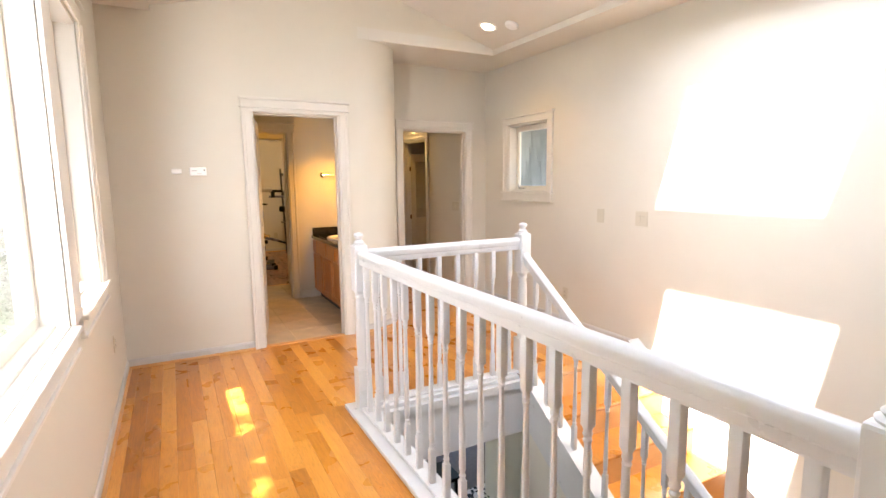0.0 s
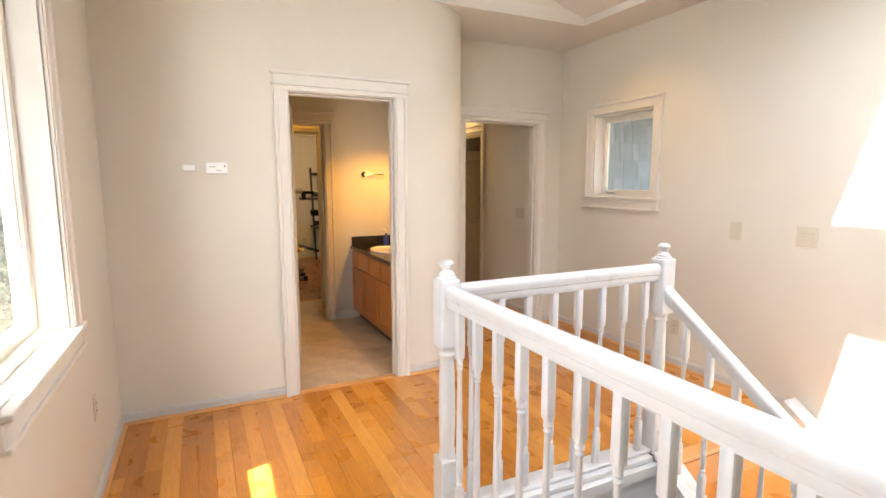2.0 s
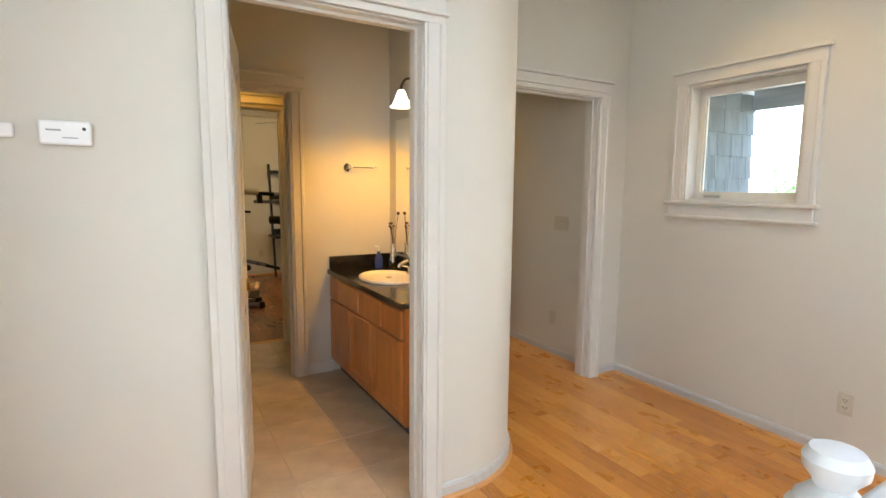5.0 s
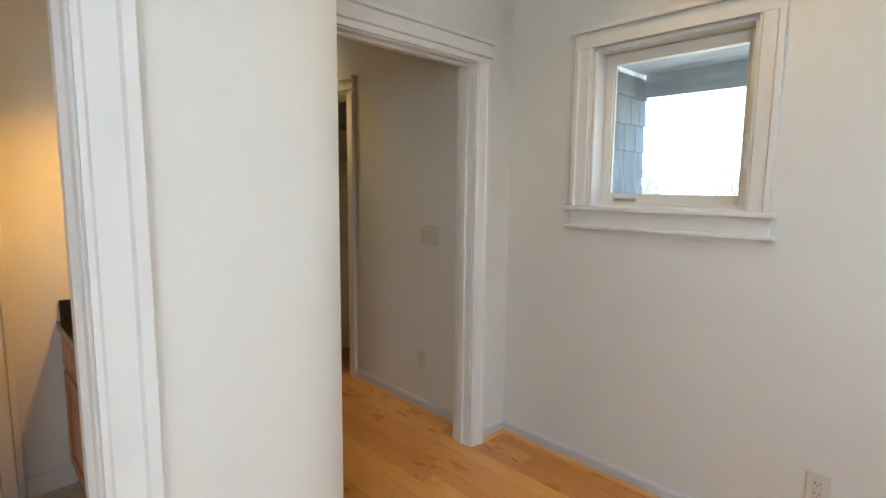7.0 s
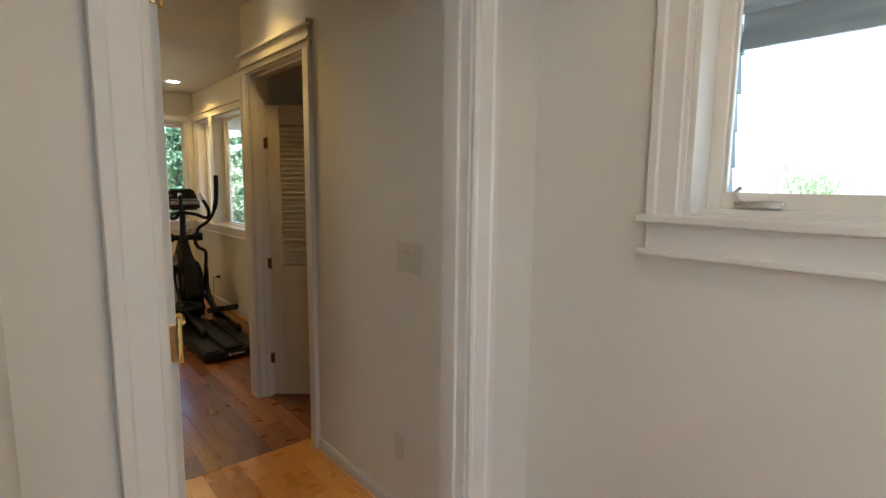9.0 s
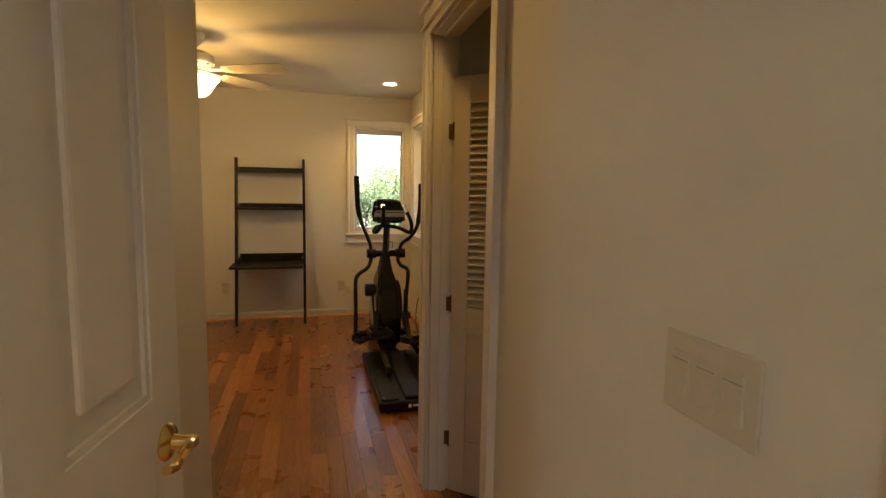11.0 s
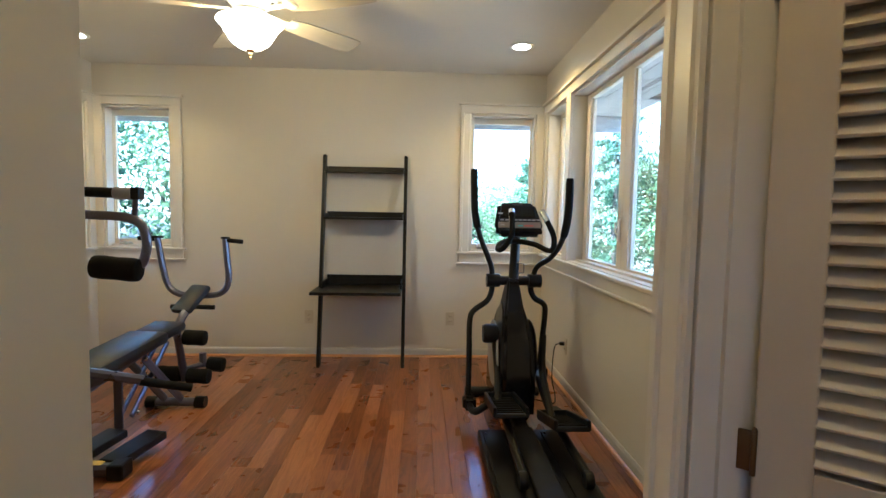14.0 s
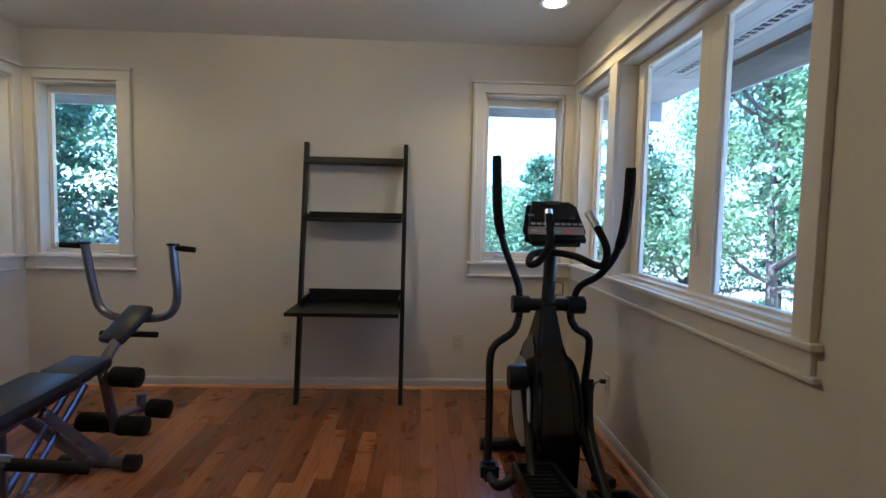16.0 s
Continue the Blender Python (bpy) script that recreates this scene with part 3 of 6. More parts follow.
def baseboard(bm, shoe, a, b, normal, z=0.0):
    """Baseboard and oak shoe moulding from a to b on a face with that normal."""
    a, b, w = Vector((*a, z)), Vector((*b, z)), Vector((*normal, 0))
    prism(bm, BASE, a, (0, 0, 1), w, b - a)
    prism(shoe, ((0, 0.014), (0, 0.030), (0.008, 0.029), (0.014, 0.024), (0.018, 0.014)), a, (0, 0, 1), w, b - a)


bb, sh = bmesh.new(), bmesh.new()
c = 0.096
for a, b, nrm in (((XL, -3.2), (XL, YB), (1, 0)), ((XL, YB), (BATH_OPEN[0] - c, YB), (0, -1)), ((BATH_OPEN[1] + c, YB), (1.54, YB), (0, -1)),
                  ((2.06, 4.995), (2.06, YH), (1, 0)), ((2.06, YH), (HALL_OPEN[0] - c, YH), (0, -1)), ((HALL_OPEN[1] + c, YH), (XR, YH), (0, -1)),
                  ((XR, 2.75), (XR, YH), (-1, 0)), ((HX1, 5.34 + 0.03), (HX1, CLOSET_OPEN[0] - c), (-1, 0)), ((HX0, 5.37), (HX0, GY0), (1, 0)),
                  ((GX0, GY1), (GX1, GY1), (0, -1)), ((GX1, 7.42), (GX1, GY1), (-1, 0)), ((GX0, GY0), (GX0, GY1), (1, 0)), ((GX0, GY0), (GYM2_OPEN[0] - c, GY0), (0, 1)),
                  ((GYM2_OPEN[1] + c, GY0), (HX0, GY0), (0, 1)), ((HX1 + 0.03, 7.42), (GX1, 7.42), (0, 1))):
    baseboard(bb, sh, a, b, nrm)
# round the curved wall end
for k in range(14):
    q = [(-math.pi / 2 + math.pi / 2 * (k + d) / 14) for d in (0, 1)]
    p0, p1 = [(1.54 + 0.52 * math.cos(a), 4.995 + 0.52 * math.sin(a)) for a in q]
    mid = (q[0] + q[1]) / 2
    baseboard(bb, sh, p0, p1, (math.cos(mid), math.sin(mid)))
structure("baseboard", bb, M_BASE_SHADED, "cream baseboard along the walls, shade in its paint colour", "baseboard")
structure("shoe_moulding", sh, M_OAK_EDGE, "honey oak shoe moulding along the floor", "trim")


def window(name, label, place, turn, width, z0, z1, top, sashes, depth=0.10, left=True, right=True, crank=True, lock=True, wall=0.16, sill_out=0.028, pilaster=()):
    """A cased casement: local x along the wall, y outwards from the room's face at y = 0."""
    d = tagged(new(name), label, "window", kind="structure")
    d.matrix_world = pose(*place, 0, 0, turn)
    add = local(d)
    e = 0.003
    add("window_frame", boxes((e, 0.018, e, wall - e, z0, z1), (width - 0.018, width - e, e, wall - e, z0, z1), (e, width - e, e, wall - e, z1 - 0.018, z1 - e), (e, width - e, 0.05, wall - e, z0 + e, z0 + 0.018)), M_TRIM)
    for x0, x1, s, r, sb, st in sashes:
        a, b, lo, hi = x0, x1, z0 + 0.010, z1 - 0.020
        d0, d1 = depth, depth + 0.045
        fr = add("sash", boxes((a, a + s, d0, d1, lo, hi), (b - r, b, d0, d1, lo, hi), (a + s, b - r, d0, d1, lo, lo + sb), (a + s, b - r, d0, d1, hi - st, hi),
                              (a + s, a + s + 0.008, d0 + 0.012, d0 + 0.03, lo + sb, hi - st), (b - r - 0.008, b - r, d0 + 0.012, d0 + 0.03, lo + sb, hi - st), bevel=0.002), M_SASH)
        g = add("pane", boxes((a + s - 0.002, b - r + 0.002, d0 + 0.018, d0 + 0.024, lo + sb - 0.002, hi - st + 0.002)), M_GLASS, under=fr)
        g.visible_shadow = False
        if crank:
            bm = boxes((a + s + 0.04, a + s + 0.15, depth - 0.022, depth - 0.001, lo + 0.012, lo + 0.030), bevel=0.004)
            tube(bm, [(a + s + 0.05, depth - 0.02, lo + 0.028), (a + s + 0.045, depth - 0.035, lo + 0.05), (a + s + 0.06, depth - 0.04, lo + 0.062)], 0.006, 8)
            add("crank_handle", bm, M_CHROME, "small metal crank handle", smooth=True, under=fr)
        if lock:
            bm = boxes((b - 0.034, b - 0.016, depth - 0.012, depth - 0.001, lo + 0.16, lo + 0.30), bevel=0.005)
            tube(bm, [(b - 0.025, depth - 0.012, lo + 0.20), (b - 0.025, depth - 0.028, lo + 0.22), (b - 0.025, depth - 0.03, lo + 0.28)], 0.005, 8)
            add("sash_lock", bm, M_WHITEPL, smooth=True, under=fr)
    if left:
        add("casing", prism(bmesh.new(), CASING, (0.004, 0, z0), (-1, 0, 0), (0, -1, 0), (0, 0, z1 - z0)), M_TRIM)
    if right:
        add("casing", prism(bmesh.new(), CASING, (width - 0.004, 0, z0), (1, 0, 0), (0, -1, 0), (0, 0, z1 - z0)), M_TRIM)
    for p0, p1 in pilaster:
        add("pilaster", boxes((p0, p1, -0.018, 0.001, z0, z1), bevel=0.003), M_TRIM)
    a0, a1 = (-0.086 if left else 0.0), (width + 0.086 if right else width)
    add("head_casing", boxes((a0, a1, -0.019, 0, z1, top - 0.020), (a0 - (0.016 if left else 0), a1 + (0.016 if right else 0), -0.040, 0, top - 0.020, top), bevel=0.003), M_TRIM)
    h0, h1 = a0 - (0.022 if left else 0.0), a1 + (0.022 if right else 0.0)
    add("window_sill", boxes((h0, h1, -sill_out - 0.012, 0.0, z0 - 0.022, z0), (0.004, width - 0.004, 0.0, 0.06, z0 - 0.020, z0 + 0.004), bevel=0.005), M_TRIM)
    add("apron", boxes((a0, a1, -0.018, 0, z0 - 0.095, z0 - 0.022), (h0, h1, -0.030, 0, z0 - 0.108, z0 - 0.092), bevel=0.004), M_TRIM)
    return d


GW = WIN_Z
window("window_1", "small cream casement window with a crank, daylight behind", (XR, WIN_SMALL[1], 0), -90, WIN_SMALL[1] - WIN_SMALL[0], WIN_SMALL[2], WIN_SMALL[3], 2.16, [(0.018, 0.675, 0.036, 0.040, 0.05, 0.05)])
window("window_2", "narrow cream corner window onto green woods", (0.14, GY1, 0), 0, 0.56, *GW, 2.20, [(0.004, 0.542, 0.022, 0.052, 0.055, 0.05)], left=False, wall=0.18)
window("window_3", "narrow cream corner window onto bright sky and trees", (3.215, GY1, 0), 0, 0.565, *GW, 2.20, [(0.008, 0.562, 0.026, 0.020, 0.055, 0.05)], right=False, wall=0.18)
window("window_4", "wide cream two pane window band onto sunlit trees", (GX1, 10.83, 0), -90, 10.83 - 8.712, *GW, 2.20, [(0.02, 0.56, 0.048, 0.048, 0.03, 0.028), (0.715, 1.418, 0.078, 0.075, 0.02, 0.03), (1.418, 2.100, 0.090, 0.083, 0.02, 0.03)], left=False, crank=False, pilaster=[(0.595, 0.705)])
window("window_5", "narrow cream corner window beside the home gym", (GX0, 10.22, 0), 90, 0.61, *GW, 2.20, [(0.02, 0.59, 0.048, 0.03, 0.055, 0.05)], right=False, wall=0.20)
window("window_6", "tall cream window with a deep reveal", (XL, 2.58, 0), 90, 0.88, 0.88, 2.36, 2.47, [(0.02, 0.86, 0.048, 0.048, 0.058, 0.048)], left=False, wall=0.18, crank=False, lock=False)
window("window_7", "wide cream picture window with a deep reveal", (XL, -1.6, 0), 90, 4.0, 0.88, 2.36, 2.47, [(0.02, 1.96, 0.048, 0.048, 0.058, 0.048), (2.0, 3.98, 0.048, 0.048, 0.058, 0.048)], right=False, wall=0.18, crank=False, lock=False, pilaster=[(4.0, 4.18)])
# posts where the corner windows meet
structure("corner_trim", boxes((3.78, 3.842, 10.902, 10.92, WIN_Z[0], WIN_Z[1]), (3.842, 3.86, 10.83, 10.92, WIN_Z[0], WIN_Z[1]), (0.06, 0.078, 10.83, 10.92, WIN_Z[0], WIN_Z[1]), (0.078, 0.14, 10.902, 10.92, WIN_Z[0], WIN_Z[1]),
                               (0.06, 0.14, 10.901, 10.92, 2.115, 2.18), (3.78, 3.86, 10.901, 10.92, 2.115, 2.18), (0.06, 0.079, 10.83, 10.901, 2.115, 2.18), (3.841, 3.86, 10.83, 10.901, 2.115, 2.18),
                               (0.06, 0.16, 10.88, 10.92, 2.18, 2.20), (3.76, 3.86, 10.88, 10.92, 2.18, 2.20), (0.06, 0.10, 10.81, 10.88, 2.18, 2.20), (3.82, 3.86, 10.81, 10.88, 2.18, 2.20),
                               (0.06, 0.16, 10.88, 10.92, 0.908, 0.93), (3.76, 3.86, 10.88, 10.92, 0.908, 0.93), (0.06, 0.10, 10.81, 10.88, 0.908, 0.93), (3.82, 3.86, 10.81, 10.88, 0.908, 0.93),
                               (0.06, 0.14, 10.902, 10.92, 0.822, 0.908), (3.78, 3.86, 10.902, 10.92, 0.822, 0.908), bevel=0.002), M_TRIM, "cream trim joining the corner windows", "trim")


# wall plates
M_SEAM = material("plate_seam", (0.30, 0.27, 0.21), 0.6)


def plate(name, label, place, turn, w, h, kind):
    d = thing(name, label, "wall plate", place, turn=turn)
    add = local(d)
    add("cover_plate", boxes((-w / 2, w / 2, -0.006, 0, -h / 2, h / 2), bevel=0.003), M_PLATE)
    if kind == "outlet":
        for z in (0.006, -0.034):
            add("socket_face", boxes((-0.017, 0.017, -0.009, -0.005, z, z + 0.028), bevel=0.003), M_PLATE)
        for z in (0.021, -0.019):
            for r in ((-0.009, -0.006, -0.0096, -0.008, z - 0.004, z + 0.005), (0.006, 0.009, -0.0096, -0.008, z - 0.004, z + 0.005), (-0.002, 0.002, -0.0096, -0.008, z - 0.012, z - 0.008)):
                add("socket_slot", boxes(r), M_DARKSLOT)
    elif kind:
        n = kind
        for k in range(n):
            x = (k - (n - 1) / 2) * 0.046
            add("rocker", boxes((x - 0.016, x + 0.016, -0.010, -0.005, -0.033, 0.033), bevel=0.002), M_PLATE)
            add("rocker_line", boxes((x - 0.015, x + 0.015, -0.0106, -0.009, 0.020, 0.0215)), M_SEAM)
    return d


plate("outlet", "almond duplex outlet low on the east landing wall", (XR, 3.73, 0.315), -90, 0.072, 0.117, "outlet")
plate("outlet", "almond duplex outlet under the landing window", (XL, 3.75, 0.42), 90, 0.072, 0.117, "outlet")
plate("outlet", "almond blank plate low on the hall wall", (HX1, 5.757, 0.324), -90, 0.072, 0.117, 1)
plate("light_switch", "almond triple rocker switch plate in the hall", (HX1, 5.688, 1.122), -90, 0.165, 0.117, 3)
plate("light_switch", "almond blank switch plate above the stairs", (XR, 3.28, 1.125), -90, 0.085, 0.125, 0)
plate("light_switch", "almond rocker switch plate above the stairs", (XR, 2.82, 1.125), -90, 0.125, 0.125, 2)
plate("outlet", "almond duplex outlet beside the black ladder shelf", (1.84, GY1, 0.345), 0, 0.072, 0.117, "outlet")
plate("outlet", "almond duplex outlet below the corner window", (3.065, GY1, 0.338), 0, 0.072, 0.117, "outlet")
plate("outlet", "almond duplex outlet with a black cord plugged in", (GX1, 10.11, 0.315), -90, 0.072, 0.117, "outlet")
plate("outlet", "almond duplex outlet low beside the closet return", (GX1, 8.565, 0.295), -90, 0.072, 0.117, "outlet")
plate("outlet", "almond outlet low on the west gym wall", (GX0, 10.2, 0.34), 90, 0.072, 0.117, "outlet")

# thermostat and door chime sensor
th = thing("thermostat", "white rectangular thermostat with tiny controls", "thermostat", (0.150, YB, 1.552))
add = local(th)
add("case", boxes((-0.062, 0.062, -0.028, 0, -0.034, 0.034), bevel=0.006), M_WHITEPL)
add("button", lathe(bmesh.new(), [(0.005, 0), (0.005, 0.003)], 12, pose(0.045, -0.028, 0.012, 90)), M_DARKSLOT)
add("display_line", boxes((-0.045, -0.01, -0.0293, -0.027, 0.004, 0.009), (-0.008, 0.03, -0.0293, -0.027, -0.016, -0.013)), material("thermostat_print", (0.35, 0.34, 0.33), 0.5))
se = thing("wall_sensor", "small white plastic wall sensor", "sensor", (-0.005, YB, 1.553))
local(se)("case", boxes((-0.036, 0.036, -0.018, 0, -0.020, 0.020), bevel=0.006), M_WHITEPL)

# ---------------------------------------------------------------- stair opening, balustrade, stairs
NX, N2X, NY, PY = 0.937, 2.182, 2.838, 0.20      # newels, near post
RUN, RISE, Y0 = 0.28, 0.195, 2.73               # first nosing at the landing edge
M_FASCIA = M_RAIL

curb = thing("stair_curb", "white painted curb board round the stair opening", "curb", (0, 0, 0))
part("curb_board", boxes((0.84, 1.005, PY, 2.94, 0.0, 0.028), bevel=0.005), M_RAIL, curb)
part("curb_board", boxes((1.006, 2.12, 2.775, 2.94, 0.0, 0.028), bevel=0.005), M_RAIL, curb)
part("shoe_rail", boxes((NX - 0.032, NX + 0.032, PY, 2.80, 0.028, 0.046), bevel=0.006), M_RAIL, curb)
part("shoe_rail", boxes((1.0, 2.14, NY - 0.032, NY + 0.032, 0.028, 0.046), bevel=0.006), M_RAIL, curb)
structure("stair_fascia", boxes((1.0, 2.16, 2.76, 2.796, -0.41, -0.002), (0.862, 0.90, 0.02, 2.796, -0.41, -0.002), (1.0, 2.16, 2.745, 2.796, -0.06, -0.004)), M_FASCIA, "white fascia below the landing edge", "trim")
structure("landing_nosing", boxes((2.24, 3.27, Y0 - 0.02, 2.80, -0.022, 0.003), bevel=0.006), M_OAK_EDGE, "oak nosing at the top of the stairs", "trim")


def newel_parts(add, h=1.14):
    add("shaft", lathe(bmesh.new(), [(0.040, 0.29), (0.033, 0.31), (0.036, 0.325), (0.031, 0.34), (0.034, 0.40), (0.036, 0.50), (0.033, 0.66), (0.030, 0.74), (0.036, 0.752), (0.032, 0.766), (0.042, 0.79)], 20), M_RAIL, smooth=True)
    add("lower_block", boxes((-0.045, 0.045, -0.045, 0.045, 0.02, 0.295), bevel=0.006), M_RAIL)
    add("upper_block", boxes((-0.045, 0.045, -0.045, 0.045, 0.785, 1.074), bevel=0.010), M_RAIL)
    add("finial", lathe(bmesh.new(), [(0.040, 1.072), (0.041, 1.079), (0.030, 1.086), (0.034, 1.091), (0.026, 1.099), (0.018, 1.108), (0.020, 1.114), (0.029, 1.125), (0.030, 1.136), (0.024, 1.146), (0.010, 1.151)], 20), M_RAIL, smooth=True)


newel = thing("newel_post", "white turned newel post with a round finial", "newel post", (NX, NY, 0.0), group="newel posts")
newel_parts(local(newel))
copy_thing(newel, pose(N2X, NY, 0.0))
copy_thing(newel, pose(NX, PY, 0.0))


def rail_profile():
    pts = []
    for k in range(11):
        a = math.pi * k / 10
        pts.append((0.033 * math.cos(a), 0.018 + 0.028 * math.sin(a)))
    raw = [(0.022, -0.042), (0.024, -0.036), (0.024, -0.016), (0.029, -0.010), (0.029, -0.004), (0.032, 0.004)] + pts + [(-0.032, 0.004), (-0.029, -0.004), (-0.029, -0.010), (-0.024, -0.016), (-0.024, -0.036), (-0.022, -0.042)]
    return [(0.86 * x, z if z < 0 else 0.88 * z) for x, z in raw]


def hand_rail(name, label, p0, p1, side):
    ob = thing(name, label, "handrail", (0, 0, 0))
    bm = bmesh.new()
    p0, p1 = Vector(p0), Vector(p1)
    up = Vector((0, 0, 1))
    prism(bm, rail_profile(), p0, Vector(side), up, p1 - p0)
    part("rail", bm, M_RAIL, ob, smooth=True)
    part("fillet", prism(bmesh.new(), ((-0.016, -0.050), (0.016, -0.050), (0.016, -0.0425), (-0.016, -0.0425)), p0, Vector(side), up, p1 - p0), M_RAIL, ob)
    return ob


RZ = 1.008
hand_rail("handrail", "white rounded handrail along the landing", (NX, PY + 0.045, RZ), (NX, NY - 0.045, RZ), (1, 0, 0))
hand_rail("handrail", "white rounded handrail across the stair opening", (NX + 0.045, NY, RZ), (N2X - 0.045, NY, RZ), (0, 1, 0))
slope = RISE / RUN
hand_rail("handrail", "white rounded handrail sloping down the stairs", (N2X, NY - 0.045, 0.895), (N2X, NY - 0.045 - 3.0, 0.895 - 3.0 * slope), (1, 0, 0))


def baluster_mesh(length):
    """Square blocks at both ends, a slender turned shaft with rings between them."""
    bm = bmesh.new()
    b = 0.0150
    lo, hi = 0.17, length - 0.20
    box(bm, -b, b, -b, b, 0.0, lo, bevel=0.003)
    box(bm, -b - 0.0015, b + 0.0015, -b - 0.0015, b + 0.0015, hi, length, bevel=0.006)
    lathe(bm, [(0.016, lo - 0.004), (0.011, lo + 0.012), (0.015, lo + 0.020), (0.010, lo + 0.030), (0.014, lo + 0.050), (0.0145, lo + 0.08), (0.012, (lo + hi) / 2), (0.0095, hi - 0.05),
               (0.014, hi - 0.040), (0.010, hi - 0.032), (0.015, hi - 0.022), (0.012, hi - 0.012), (0.017, hi + 0.003)], 12)
    return mesh_of("baluster", bm, M_RAIL, True)


flat_bal = baluster_mesh(RZ - 0.040 - 0.044)
n = 18
for k in range(n):
    y = PY + 0.045 + (NY - PY - 0.09) * (k + 0.5) / n
    b = new("baluster", flat_bal)
    b.location = (NX, y, 0.044)
    tagged(b, "white turned baluster of the landing rail", "baluster", "landing balusters")
for k in range(8):
    b = new("baluster", flat_bal)
    b.location = (NX + 0.045 + (N2X - NX - 0.09) * (k + 0.5) / 8, NY, 0.044)
    tagged(b, "white turned baluster of the landing rail", "baluster", "landing balusters")

# sloping curb of the stair, its balusters and the wall below
stair = thing("staircase", "oak staircase going down beside the white wall", "staircase", (0, 0, 0))
steps = 13
for k in range(steps):
    y, z = Y0 - RUN * (k + 1), -RISE * (k + 1)
    part("tread", boxes((2.235, 3.27, y - 0.022, y + RUN, z - 0.026, z), bevel=0.008), M_OAK, stair)
    part("riser", boxes((2.235, 3.27, y + RUN - 0.018, y + RUN, z, z + RISE - 0.026)), M_OAK_EDGE, stair)


def sloped(bm, x0, x1, drop0, drop1, ya, yb, zref):
    """A board between two lines parallel to the stair's slope."""
    v = []
    for y in (ya, yb):
        zc = zref - (ya - y) * slope
        for x in (x0, x1):
            for d in (drop0, drop1):
                v.append(bm.verts.new((x, y, zc + d)))
    for f in ((0, 1, 3, 2), (4, 6, 7, 5), (0, 4, 5, 1), (2, 3, 7, 6), (0, 2, 6, 4), (1, 5, 7, 3)):
        bm.faces.new([v[i] for i in f])
    return bm


part("stringer", sloped(bmesh.new(), 2.15, 2.232, -0.34, 0.02, 2.76, 2.76 - 3.6, 0.0), M_RAIL, stair, "white painted stringer")
part("stringer_cap", sloped(bmesh.new(), 2.125, 2.255, 0.021, 0.048, 2.78, 2.78 - 3.6, 0.0), M_RAIL, stair, "white painted stringer cap")
part("skirt_board", sloped(bmesh.new(), 3.272, 3.396, -0.34, 0.10, 2.80, 2.80 - 3.6, 0.0), M_RAIL, stair, "white painted skirt board")
sloped_bal = baluster_mesh(0.82)
for k in range(20):
    y = NY - 0.16 - 0.14 * k
    b = new("baluster", sloped_bal)
    b.location = (N2X, y, 0.040 - (2.78 - y) * slope)
    tagged(b, "white turned baluster of the stair rail", "baluster", "stair balusters")
bm = bmesh.new()
v = [bm.verts.new((x, y, z)) for x in (2.16, 2.225) for y, z in ((2.745, -0.36), (2.745, -2.75), (-0.75, -2.75))]
for f in ((0, 1, 2), (5, 4, 3), (0, 3, 4, 1), (1, 4, 5, 2), (2, 5, 3, 0)):
    bm.faces.new([v[i] for i in f])
structure("wall_under_stairs", bm, M_WALL, "white painted wall under the stairs", "wall")

# what shows on the lower storey
cab = thing("console_table", "dark wooden console table on the lower storey", "table", (1.95, 4.75, -2.75))
add = local(cab)
add("tabletop", boxes((-0.7, 0.7, -0.2, 0.2, 0.80, 0.84), bevel=0.006), M_BLACKWOOD)
add("shelf", boxes((-0.66, 0.66, -0.18, 0.18, 0.22, 0.25), bevel=0.004), M_BLACKWOOD)
for x in (-0.66, 0.62):
    for y in (-0.19, 0.15):
        add("leg", boxes((x, x + 0.04, y, y + 0.04, 0, 0.80), bevel=0.004), M_BLACKWOOD)
M_ZEBRA = bpy.data.materials.new("black_white_weave")
M_ZEBRA.use_nodes = True
zn, zl = M_ZEBRA.node_tree.nodes, M_ZEBRA.node_tree.links
vor = zn.new("ShaderNodeTexVoronoi")
vor.inputs["Scale"].default_value = 14
zr = zn.new("ShaderNodeValToRGB")
zr.color_ramp.interpolation = "CONSTANT"
zr.color_ramp.elements[0].color, zr.color_ramp.elements[1].color = (0.02, 0.02, 0.02, 1), (0.7, 0.68, 0.64, 1)
zr.color_ramp.elements[1].position = 0.42
zc = zn.new("ShaderNodeTexCoord")
zl.new(zc.outputs["Object"], vor.inputs["Vector"])
zl.new(vor.outputs["Distance"], zr.inputs[0])
zl.new(zr.outputs[0], zn["Principled BSDF"].inputs["Base Color"])
zn["Principled BSDF"].inputs["Roughness"].default_value = 0.9
rug = thing("floor_rug", "black and white patterned rug on the lower floor", "rug", (2.9, 4.4, -2.75))
local(rug)("pile", boxes((-0.8, 0.8, -1.0, 1.0, 0.0, 0.014), bevel=0.005), M_ZEBRA)

# ---------------------------------------------------------------- bathroom
VX0, VX1, VY0, VY1, VZ = 1.50, 1.976, 5.00, 6.275, 0.79


